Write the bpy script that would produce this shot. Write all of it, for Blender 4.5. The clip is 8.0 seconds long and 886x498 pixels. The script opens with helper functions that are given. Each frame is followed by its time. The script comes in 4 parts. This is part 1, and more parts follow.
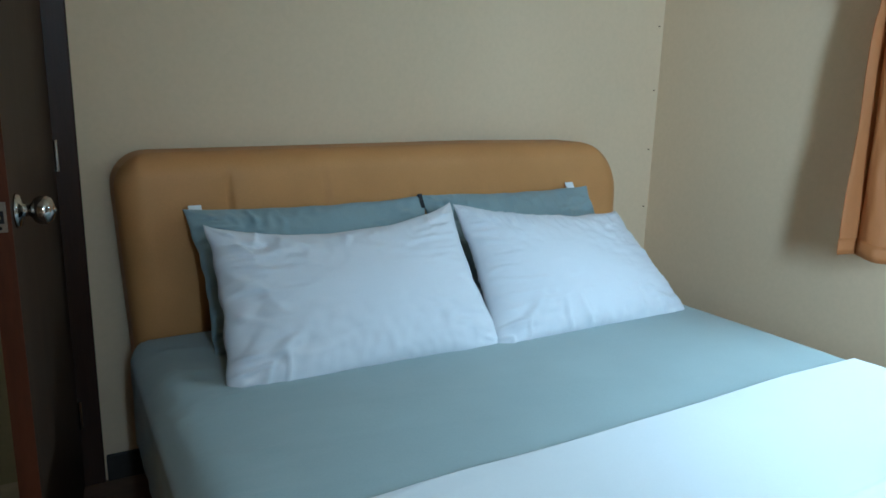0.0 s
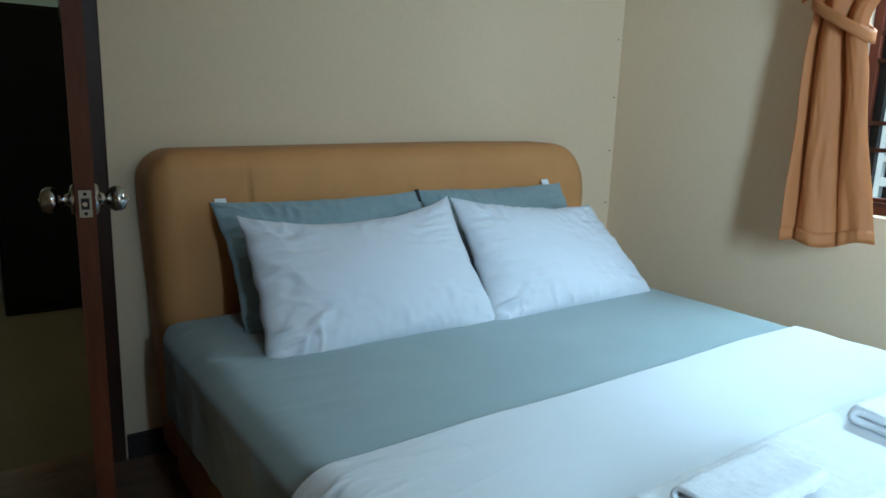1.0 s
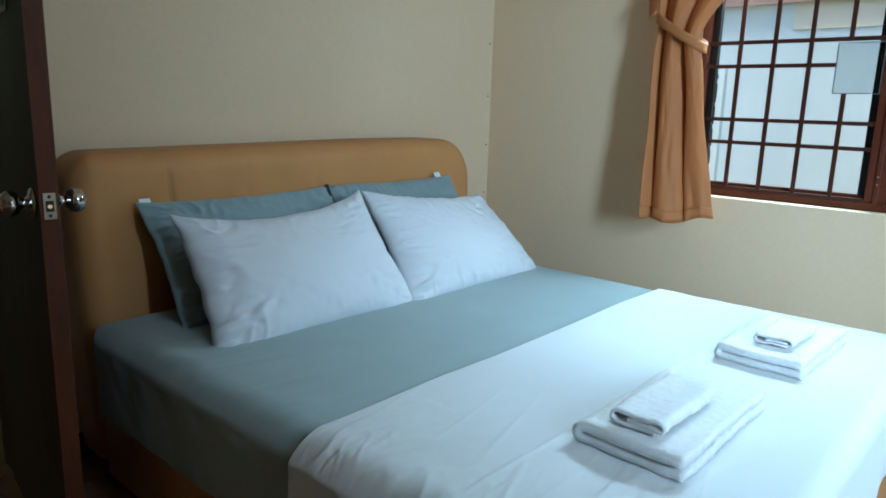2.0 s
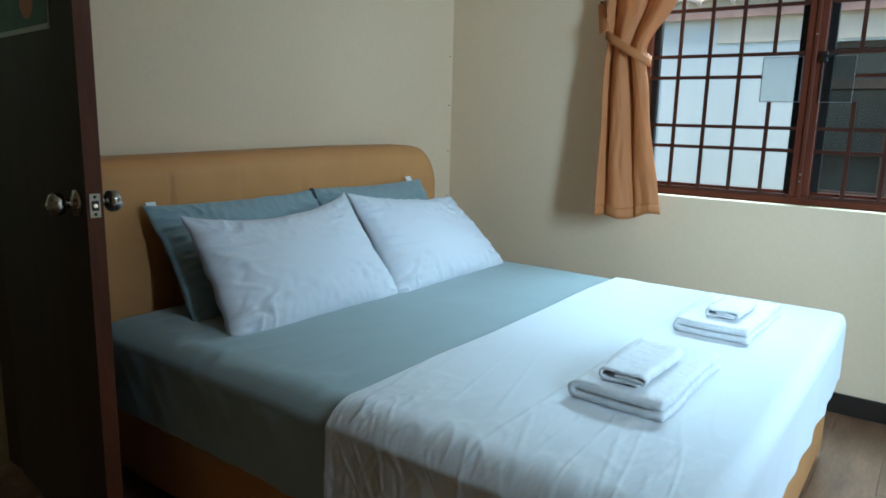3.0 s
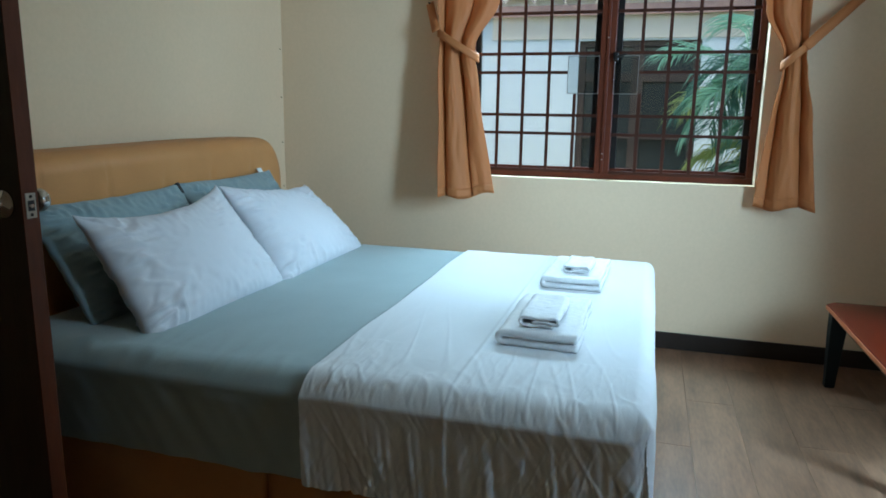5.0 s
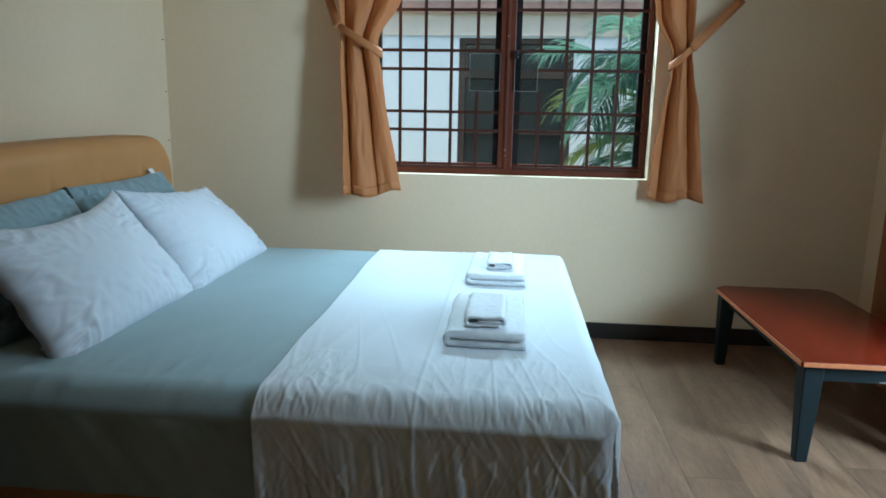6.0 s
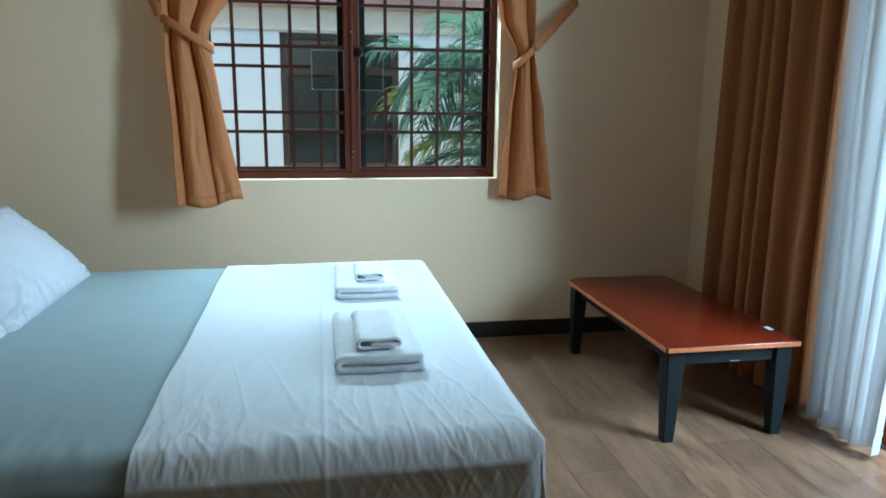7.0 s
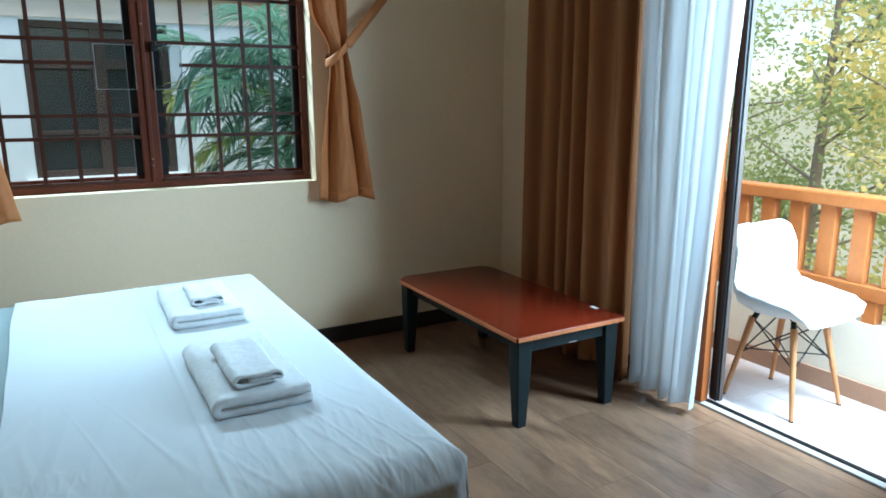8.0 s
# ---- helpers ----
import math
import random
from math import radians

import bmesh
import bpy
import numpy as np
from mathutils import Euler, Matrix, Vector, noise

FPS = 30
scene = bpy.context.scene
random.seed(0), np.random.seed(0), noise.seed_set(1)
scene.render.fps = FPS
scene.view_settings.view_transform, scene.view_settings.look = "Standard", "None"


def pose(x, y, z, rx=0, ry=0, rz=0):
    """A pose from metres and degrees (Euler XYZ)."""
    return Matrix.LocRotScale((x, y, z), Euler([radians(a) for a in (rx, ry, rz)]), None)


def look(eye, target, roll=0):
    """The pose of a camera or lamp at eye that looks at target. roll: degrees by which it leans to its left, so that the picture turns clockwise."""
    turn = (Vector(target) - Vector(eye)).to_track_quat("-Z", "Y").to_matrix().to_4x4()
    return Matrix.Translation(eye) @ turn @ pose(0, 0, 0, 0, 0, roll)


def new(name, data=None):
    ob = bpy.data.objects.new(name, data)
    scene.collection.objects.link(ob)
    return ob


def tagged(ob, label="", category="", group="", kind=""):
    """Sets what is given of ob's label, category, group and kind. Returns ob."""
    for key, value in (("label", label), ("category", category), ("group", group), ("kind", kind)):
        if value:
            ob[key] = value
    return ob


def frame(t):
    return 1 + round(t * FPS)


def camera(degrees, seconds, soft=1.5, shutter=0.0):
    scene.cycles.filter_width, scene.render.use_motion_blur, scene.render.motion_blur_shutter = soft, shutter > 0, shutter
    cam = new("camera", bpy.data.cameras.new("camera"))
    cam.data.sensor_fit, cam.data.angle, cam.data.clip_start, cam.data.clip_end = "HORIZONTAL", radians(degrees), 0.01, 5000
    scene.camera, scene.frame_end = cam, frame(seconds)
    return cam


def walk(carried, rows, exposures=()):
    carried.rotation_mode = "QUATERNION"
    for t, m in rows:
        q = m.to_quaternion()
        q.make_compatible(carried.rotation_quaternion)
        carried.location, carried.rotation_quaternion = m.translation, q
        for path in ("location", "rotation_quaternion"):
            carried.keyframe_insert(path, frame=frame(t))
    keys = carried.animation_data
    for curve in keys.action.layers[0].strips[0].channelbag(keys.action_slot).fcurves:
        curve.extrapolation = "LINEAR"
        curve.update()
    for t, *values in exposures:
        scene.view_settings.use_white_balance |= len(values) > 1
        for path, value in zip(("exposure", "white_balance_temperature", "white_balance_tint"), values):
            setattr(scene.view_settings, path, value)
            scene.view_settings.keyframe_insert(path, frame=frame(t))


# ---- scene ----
cam = camera(65.70, 8.0, soft=1.7)
PATH = [
    (0, (-0.085, 0.029, 1.236), (0.893, 1.721, 0.810), 1.53),
    (0.5, (-0.248, -0.020, 1.236), (0.785, 1.641, 0.820), 2.09),
    (1, (-0.380, -0.078, 1.226), (0.747, 1.524, 0.820), 1.97),
    (1.5, (-0.526, -0.092, 1.231), (0.754, 1.391, 0.828), 1.83),
    (1.7, (-0.598, -0.081, 1.237), (0.772, 1.318, 0.829), 1.83),
    (2.8, (-0.946, -0.107, 1.231), (0.610, 1.091, 0.851), 1.51),
    (3, (-0.994, -0.101, 1.225), (0.589, 1.063, 0.851), 1.46),
    (3.5, (-1.099, -0.058, 1.213), (0.595, 0.938, 0.841), 1.38),
    (4, (-1.211, -0.013, 1.206), (0.587, 0.778, 0.834), 1.31),
    (4.2, (-1.262, 0.017, 1.208), (0.568, 0.730, 0.833), 1.35),
    (5.3, (-1.439, 0.258, 1.232), (0.460, 0.746, 0.838), 0.80),
    (5.5, (-1.460, 0.300, 1.241), (0.456, 0.711, 0.842), 0.89),
    (6, (-1.394, 0.415, 1.227), (0.557, 0.598, 0.831), 1.04),
    (6.5, (-1.302, 0.521, 1.239), (0.656, 0.449, 0.838), 0.82),
    (7, (-1.231, 0.608, 1.246), (0.698, 0.264, 0.845), 0.61),
    (7.5, (-1.162, 0.754, 1.267), (0.672, 0.071, 0.855), 0.34),
    (8, (-1.047, 0.835, 1.279), (0.658, -0.121, 0.857), -0.20),
]
walk(cam, [(t, look(eye, target, roll)) for t, eye, target, roll in PATH], [(0.0, 1.12, 5980, 5), (8.0, 1.12, 5980, 5)])

# ---- light ----
SUN_EL, SUN_AZ = 74.0, 264.0
world = bpy.data.worlds.new("world")
scene.world = world
world.use_nodes = True
wn = world.node_tree.nodes
sky = wn.new("ShaderNodeTexSky")
sky.sky_type, sky.sun_disc = "NISHITA", False
sky.sun_elevation, sky.sun_rotation = radians(SUN_EL), radians(SUN_AZ)
world.node_tree.links.new(sky.outputs[0], wn["Background"].inputs[0])
wn["Background"].inputs[1].default_value = 0.135
sun = new("sun", bpy.data.lights.new("sun", "SUN"))
sun.data.energy, sun.data.angle, sun.data.color = 2.3, radians(20.0), (1.0, 0.97, 0.91)
az = radians(SUN_AZ)
sun_from = Vector((math.sin(az) * math.cos(radians(SUN_EL)), math.cos(az) * math.cos(radians(SUN_EL)), math.sin(radians(SUN_EL))))
sun.matrix_world = look(sun_from * 30, (0, 0, 0))


def area(name, eye, target, w, h, power, colour, spread=180):
    ob = new(name, bpy.data.lights.new(name, "AREA"))
    ob.data.shape, ob.data.size, ob.data.size_y = "RECTANGLE", w, h
    ob.data.energy, ob.data.color, ob.data.spread = power, colour, radians(spread)
    ob.matrix_world = look(eye, target)
    return ob


# added lamps stand in for sky over the open balcony end and neighbour's roof
area("balcony_sky_fill", (-0.22, -1.91, 1.62), (2.24, 0.22, 0.7), 0.7, 1.36, 126, (0.515, 0.775, 1.0))
area("window_sky_fill", (2.95, 0.64, 2.3), (1.0, 0.62, 0.45), 1.2, 0.34, 47, (0.55, 0.82, 1.0), 145)
# added fill lamp in the closed hall, with no opening or fitting behind it
area("hall_fill", (-1.85, 3.6, 2.3), (0.2, 4.6, 2.0), 0.8, 0.4, 3.4, (0.85, 1.0, 0.88))


# ---- materials ----
def mat(name, colour, rough=0.6, metal=0.0, vary=0.12, scale=3.0, fine=40.0, bump=0.15, stretch=(1, 1, 1), tint=None, sheen=0.0, spread=0.0, coat=0.0):
    """Base colour with broad stains and fine grain, both also in the relief."""
    m = bpy.data.materials.new(name)
    m.use_nodes = True
    n, l = m.node_tree.nodes, m.node_tree.links
    p = n["Principled BSDF"]
    p.inputs["Roughness"].default_value, p.inputs["Metallic"].default_value = rough, metal
    p.inputs["Specular IOR Level"].default_value = 0.2 if rough > 0.36 else 0.45
    p.inputs["Sheen Weight"].default_value, p.inputs["Coat Weight"].default_value = sheen, coat
    tc, mp = n.new("ShaderNodeTexCoord"), n.new("ShaderNodeMapping")
    mp.inputs["Scale"].default_value = stretch
    l.new(tc.outputs["Object"], mp.inputs["Vector"])
    source = mp.outputs[0]
    if spread:
        info, add = n.new("ShaderNodeObjectInfo"), n.new("ShaderNodeVectorMath")
        mul = n.new("ShaderNodeMath")
        mul.operation, mul.inputs[1].default_value = "MULTIPLY", 37.0
        l.new(info.outputs["Random"], mul.inputs[0])
        l.new(mp.outputs[0], add.inputs[0])
        l.new(mul.outputs[0], add.inputs[1])
        source = add.outputs[0]
    broad, grain = n.new("ShaderNodeTexNoise"), n.new("ShaderNodeTexNoise")
    for tex, s, d in ((broad, scale, 4.0), (grain, fine, 6.0)):
        tex.inputs["Scale"].default_value, tex.inputs["Detail"].default_value = s, d
        l.new(source, tex.inputs["Vector"])
    mixed = n.new("ShaderNodeMix")
    mixed.inputs[0].default_value = 0.4
    l.new(broad.outputs[0], mixed.inputs[2])
    l.new(grain.outputs[0], mixed.inputs[3])
    ramp = n.new("ShaderNodeValToRGB")
    c = Vector(colour)
    lo = c * (1 - vary) if tint is None else Vector(tint)
    hi = c * (1 + vary * 0.7)
    ramp.color_ramp.elements[0].position, ramp.color_ramp.elements[1].position = 0.3, 0.7
    ramp.color_ramp.elements[0].color, ramp.color_ramp.elements[1].color = (*lo, 1), (*[min(v, 0.95) for v in hi], 1)
    l.new(mixed.outputs[0], ramp.inputs[0])
    out = ramp.outputs[0]
    if spread:
        hue = n.new("ShaderNodeHueSaturation")
        mr = n.new("ShaderNodeMapRange")
        mr.inputs["To Min"].default_value, mr.inputs["To Max"].default_value = 1 - spread, 1 + spread
        l.new(info.outputs["Random"], mr.inputs["Value"])
        l.new(mr.outputs[0], hue.inputs["Value"])
        l.new(out, hue.inputs["Color"])
        out = hue.outputs[0]
    l.new(out, p.inputs["Base Color"])
    if bump:
        b = n.new("ShaderNodeBump")
        b.inputs["Strength"].default_value, b.inputs["Distance"].default_value = bump, 0.004
        l.new(mixed.outputs[0], b.inputs["Height"])
        l.new(b.outputs[0], p.inputs["Normal"])
    return m


def glassy(name, colour=(1, 1, 1), rough=0.02, clear=0.9):
    m = bpy.data.materials.new(name)
    m.use_nodes = True
    n, l = m.node_tree.nodes, m.node_tree.links
    n.remove(n["Principled BSDF"])
    a, g, mx, fr = n.new("ShaderNodeBsdfTransparent"), n.new("ShaderNodeBsdfGlossy"), n.new("ShaderNodeMixShader"), n.new("ShaderNodeFresnel")
    a.inputs[0].default_value = (*[v * clear for v in colour], 1)
    g.inputs["Roughness"].default_value = rough
    fr.inputs[0].default_value = 1.35
    l.new(fr.outputs[0], mx.inputs[0])
    l.new(a.outputs[0], mx.inputs[1])
    l.new(g.outputs[0], mx.inputs[2])
    l.new(mx.outputs[0], n["Material Output"].inputs[0])
    return m


def cloth(name, colour, through_it, clear=0.0, vary=0.06):
    """Woven cloth that lets some light through."""
    m = mat(name, colour, 0.85, 0, vary, 4, 160, 0.25, sheen=0.0)
    n, l = m.node_tree.nodes, m.node_tree.links
    p = n["Principled BSDF"]
    t, mx = n.new("ShaderNodeBsdfTranslucent"), n.new("ShaderNodeMixShader")
    t.inputs[0].default_value = (*colour, 1)
    mx.inputs[0].default_value = through_it
    l.new(p.outputs[0], mx.inputs[1])
    l.new(t.outputs[0], mx.inputs[2])
    last = mx
    if clear:
        c, mx2 = n.new("ShaderNodeBsdfTransparent"), n.new("ShaderNodeMixShader")
        mx2.inputs[0].default_value = clear
        l.new(mx.outputs[0], mx2.inputs[1])
        l.new(c.outputs[0], mx2.inputs[2])
        last = mx2
    l.new(last.outputs[0], n["Material Output"].inputs[0])
    return m


M_WALL = mat("cream_wall_paint", (0.712, 0.53, 0.352), 0.75, 0, 0.06, 1.1, 60, 0.12)
M_CEIL = mat("ceiling_paint", (0.74, 0.62, 0.48), 0.8, 0, 0.04, 1.3, 60, 0.1)
M_PLANK = mat("laminate_plank", (0.225, 0.120, 0.068), 0.3, 0, 0.34, 2.6, 13, 0.1, stretch=(1.5, 6.5, 6.5), tint=(0.088, 0.045, 0.026), spread=0.13)
M_PLANK.node_tree.nodes["Principled BSDF"].inputs["Specular IOR Level"].default_value = 1.0
M_BASEB = mat("dark_skirting", (0.028, 0.02, 0.016), 0.4, 0, 0.2, 5, 50, 0.1)
M_DOOR = mat("dark_door_veneer", (0.048, 0.027, 0.017), 0.55, 0, 0.3, 2, 12, 0.1, stretch=(8, 8, 0.8))
M_DOOR.node_tree.nodes["Principled BSDF"].inputs["Specular IOR Level"].default_value = 0.2
M_DOOREDGE = mat("varnished_door_edge", (0.105, 0.029, 0.012), 0.5, 0, 0.3, 3, 18, 0.15, stretch=(6, 6, 0.8))
M_CASING = mat("red_brown_door_casing", (0.034, 0.012, 0.006), 0.4, 0, 0.35, 4, 20, 0.15, stretch=(8, 8, 0.8))
M_WINWOOD = mat("red_brown_window_paint", (0.10, 0.023, 0.010), 0.4, 0, 0.25, 6, 60, 0.12)
M_BAR = mat("brown_grille_paint", (0.05, 0.015, 0.008), 0.45, 0, 0.25, 12, 90, 0.1)
M_SASH = mat("black_sash_metal", (0.016, 0.013, 0.012), 0.4, 0.2, 0.2, 6, 60, 0.05)
M_STEEL = mat("brushed_steel", (0.62, 0.58, 0.53), 0.24, 1.0, 0.08, 8, 120, 0.03)
M_PLATE = mat("worn_steel_plate", (0.34, 0.30, 0.25), 0.4, 1.0, 0.2, 30, 120, 0.05)
M_CHROME = mat("polished_knob_steel", (0.44, 0.42, 0.40), 0.1, 1.0, 0.08, 8, 120, 0.01)
M_LEATHER = mat("tan_leatherette", (0.56, 0.26, 0.095), 0.46, 0, 0.12, 5, 260, 0.25)
M_GREY = mat("grey_green_cotton", (0.325, 0.395, 0.395), 0.85, 0, 0.07, 5, 220, 0.15, sheen=0.2)
M_GREYP = mat("grey_green_pillowcase", (0.26, 0.335, 0.345), 0.85, 0, 0.08, 6, 220, 0.3, sheen=0.2)
M_WHITE = mat("white_cotton", (0.71, 0.715, 0.725), 0.85, 0, 0.03, 4, 220, 0.1, sheen=0.1)
M_WHITEP = mat("white_pillowcase", (0.67, 0.665, 0.69), 0.85, 0, 0.03, 5, 220, 0.12, sheen=0.1)
M_TOWEL = mat("white_terry", (0.80, 0.79, 0.785), 0.95, 0, 0.10, 60, 320, 0.7, sheen=0.3)
M_SEAM = mat("seam_thread", (0.22, 0.13, 0.06), 0.8, 0, 0.1, 20, 90, 0.1)
M_TAG = mat("white_label", (0.8, 0.8, 0.8), 0.7, 0, 0.05, 20, 90, 0.05)
M_BLACK = mat("black_zip_and_hole_shade", (0.02, 0.02, 0.022), 0.5, 0, 0.1, 20, 90, 0.05)
M_TABLETOP = mat("red_brown_tabletop", (0.125, 0.012, 0.004), 0.2, 0, 0.35, 3, 22, 0.06, stretch=(1, 3, 3), coat=0.05)
M_TABLEEDGE = mat("lit_table_edge", (0.42, 0.13, 0.05), 0.4, 0, 0.3, 10, 60, 0.2)
M_TABLELEG = mat("dark_green_paint", (0.006, 0.010, 0.010), 0.6, 0, 0.25, 6, 50, 0.1)
M_CURT = cloth("tan_curtain_cloth", (0.50, 0.18, 0.06), 0.2)
M_CURT.node_tree.nodes["Principled BSDF"].inputs["Roughness"].default_value = 0.6
M_CURT.node_tree.nodes["Principled BSDF"].inputs["Specular IOR Level"].default_value = 0.25
M_CURTD = cloth("brown_curtain_cloth", (0.30, 0.112, 0.042), 0.03)
M_SHEER = cloth("white_sheer_cloth", (0.64, 0.635, 0.63), 0.36, 0.26)
M_ALU = mat("black_aluminium", (0.012, 0.011, 0.011), 0.35, 0.5, 0.2, 6, 60, 0.04)
M_ALUG = mat("grey_aluminium", (0.3, 0.29, 0.28), 0.35, 0.8, 0.1, 6, 60, 0.04)
M_SILL = mat("pale_grey_sill_metal", (0.42, 0.38, 0.34), 0.4, 0.1, 0.1, 6, 60, 0.04)
M_JAMB = mat("orange_varnished_jamb", (0.27, 0.075, 0.02), 0.4, 0, 0.25, 4, 18, 0.12, stretch=(6, 6, 0.8))
M_TILE = mat("pink_floor_tile", (0.47, 0.39, 0.365), 0.4, 0, 0.06, 6, 60, 0.05, spread=0.04)
M_GROUT = mat("grout", (0.42, 0.36, 0.33), 0.9, 0, 0.1, 20, 90, 0.2)
M_SKIRT = mat("brown_tile_skirting", (0.36, 0.21, 0.14), 0.45, 0, 0.12, 6, 60, 0.05)
M_PARAPET = mat("cream_render", (0.70, 0.63, 0.52), 0.85, 0, 0.07, 3, 70, 0.4)
M_RAIL = mat("orange_brown_rail_paint", (0.40, 0.125, 0.034), 0.45, 0, 0.18, 5, 50, 0.15)
M_SHELL = mat("white_moulded_plastic", (0.66, 0.68, 0.67), 0.35, 0, 0.02, 4, 60, 0.02)
M_BEECH = mat("beech_leg", (0.42, 0.19, 0.08), 0.5, 0, 0.2, 5, 20, 0.1, stretch=(6, 6, 1))
M_WIRE = mat("black_wire", (0.02, 0.02, 0.02), 0.4, 0.6, 0.1, 20, 90, 0.05)
M_HOUSE = mat("white_render", (0.69, 0.74, 0.75), 0.85, 0, 0.06, 1.2, 40, 0.3)
M_FASCIA = mat("faded_red_fascia", (0.56, 0.34, 0.28), 0.7, 0, 0.2, 4, 30, 0.2)
# this cream holds the warm bounced light under the neighbour's eaves
M_EAVES = mat("eaves_paint_with_warm_glow", (0.78, 0.68, 0.56), 0.85, 0, 0.12, 1.6, 30, 0.2)
M_RTILE = mat("grey_roof_tile", (0.24, 0.21, 0.19), 0.85, 0, 0.25, 5, 40, 0.4, spread=0.12)
M_DGLASS = mat("dark_window_glass", (0.022, 0.030, 0.032), 0.3, 0, 0.4, 1.5, 8, 0.0)
M_DFRAME = mat("dark_brown_aluminium", (0.075, 0.056, 0.048), 0.4, 0.2, 0.2, 5, 40, 0.05)
M_BARK = mat("bark", (0.30, 0.24, 0.17), 0.9, 0, 0.3, 8, 50, 0.8)
M_GROUND = mat("ground_grass", (0.32, 0.30, 0.19), 0.95, 0, 0.3, 0.8, 20, 0.6)
M_CABINET = mat("black_cabinet", (0.012, 0.011, 0.011), 0.45, 0, 0.2, 4, 40, 0.05)
M_HALLW = mat("pale_green_wall_paint", (0.62, 0.70, 0.60), 0.8, 0, 0.05, 2, 60, 0.1)
M_PAPER = mat("poster_paper", (0.45, 0.47, 0.42), 0.5, 0, 0.08, 8, 60, 0.03)
M_PICG = mat("poster_green", (0.045, 0.10, 0.06), 0.5, 0, 0.4, 14, 60, 0.03)
M_PICO = mat("poster_orange", (0.40, 0.13, 0.05), 0.5, 0, 0.3, 14, 60, 0.03)
M_GLASS = glassy("window_glass", (0.97, 1.0, 1.0))
M_ACRYL = glassy("clear_acrylic", (0.93, 0.96, 0.97), 0.08)


def leafy(name, colour, rough=0.55):
    m = mat(name, colour, rough, 0, 0.35, 1.5, 12, 0.05)
    n, l = m.node_tree.nodes, m.node_tree.links
    t, mx = n.new("ShaderNodeBsdfTranslucent"), n.new("ShaderNodeMixShader")
    t.inputs[0].default_value = (*[v * 1.6 for v in colour], 1)
    mx.inputs[0].default_value = 0.45
    l.new(n["Principled BSDF"].outputs[0], mx.inputs[1])
    l.new(t.outputs[0], mx.inputs[2])
    l.new(mx.outputs[0], n["Material Output"].inputs[0])
    return m


M_LEAF = leafy("tree_leaf", (0.36, 0.40, 0.16))
M_LEAF2 = leafy("pale_tree_leaf", (0.62, 0.53, 0.2))
M_PALM = leafy("palm_leaf", (0.19, 0.35, 0.25), 0.3)
M_PALMD = leafy("dark_palm_leaf", (0.06, 0.14, 0.10), 0.3)
M_PALMY = leafy("yellow_palm_leaf", (0.34, 0.38, 0.12), 0.3)


# ---- mesh helpers ----
def mesh_ob(name, bm, material, parent=None, label="", smooth=False):
    me = bpy.data.meshes.new(name)
    bmesh.ops.recalc_face_normals(bm, faces=bm.faces)
    bm.to_mesh(me)
    bm.free()
    me.materials.append(material)
    if smooth:
        for f in me.polygons:
            f.use_smooth = True
    ob = new(name, me)
    if parent is not None:
        ob.parent = parent
    if label:
        tagged(ob, label)
    return ob


def part(name, bm, material, parent, label="", smooth=False):
    return mesh_ob(name, bm, material, parent, label, smooth)


def thing(name, label, category, at=(0, 0, 0), rz=0.0, group="", kind=""):
    ob = new(name)
    ob.empty_display_size = 0.1
    ob.matrix_world = pose(*at, 0, 0, rz)
    return tagged(ob, label, category, group, kind)


def box(x0, y0, z0, x1, y1, z1, bevel=0.0, bm=None, segs=2):
    own = bm is None
    bm = bm or bmesh.new()
    g = bmesh.ops.create_cube(bm, size=1.0)["verts"]
    for v in g:
        v.co = Vector(((x0 + x1) / 2 + v.co.x * (x1 - x0), (y0 + y1) / 2 + v.co.y * (y1 - y0), (z0 + z1) / 2 + v.co.z * (z1 - z0)))
    if bevel and own:
        bmesh.ops.bevel(bm, geom=bm.edges[:], offset=bevel, segments=segs, profile=0.5, affect="EDGES")
    return bm


def tube(a, b, r0, r1=None, n=12, bm=None, caps=True):
    bm = bm or bmesh.new()
    a, b = Vector(a), Vector(b)
    r1 = r0 if r1 is None else r1
    q = (b - a).to_track_quat("Z", "Y")
    rings = []
    for c, r in ((a, r0), (b, r1)):
        rings.append([bm.verts.new(c + q @ Vector((r * math.cos(2 * math.pi * i / n), r * math.sin(2 * math.pi * i / n), 0))) for i in range(n)])
    for i in range(n):
        bm.faces.new((rings[0][i], rings[0][(i + 1) % n], rings[1][(i + 1) % n], rings[1][i]))
    if caps:
        bm.faces.new(rings[0][::-1])
        bm.faces.new(rings[1])
    return bm


def lathe(profile, axis_at, axis, n=24, bm=None):
    """Turns (radius, along) pairs about an axis."""
    bm = bm or bmesh.new()
    q = Vector(axis).to_track_quat("Z", "Y")
    rings = []
    for r, h in profile:
        rings.append([bm.verts.new(Vector(axis_at) + q @ Vector((r * math.cos(2 * math.pi * i / n), r * math.sin(2 * math.pi * i / n), h))) for i in range(n)])
    for a, b in zip(rings, rings[1:]):
        for i in range(n):
            bm.faces.new((a[i], a[(i + 1) % n], b[(i + 1) % n], b[i]))
    bm.faces.new(rings[0][::-1])
    bm.faces.new(rings[-1])
    return bm


def grid(f, nu, nv, bm=None, close_u=False):
    """A sheet of nu x nv cells; f(u, v) with u, v from 0 to 1 gives the place."""
    bm = bm or bmesh.new()
    vs = [[bm.verts.new(f(i / nu, j / nv)) for j in range(nv + 1)] for i in range(nu if close_u else nu + 1)]
    m = len(vs)
    for i in range(nu):
        for j in range(nv):
            bm.faces.new((vs[i][j], vs[(i + 1) % m][j], vs[(i + 1) % m][j + 1], vs[i][j + 1]))
    return bm


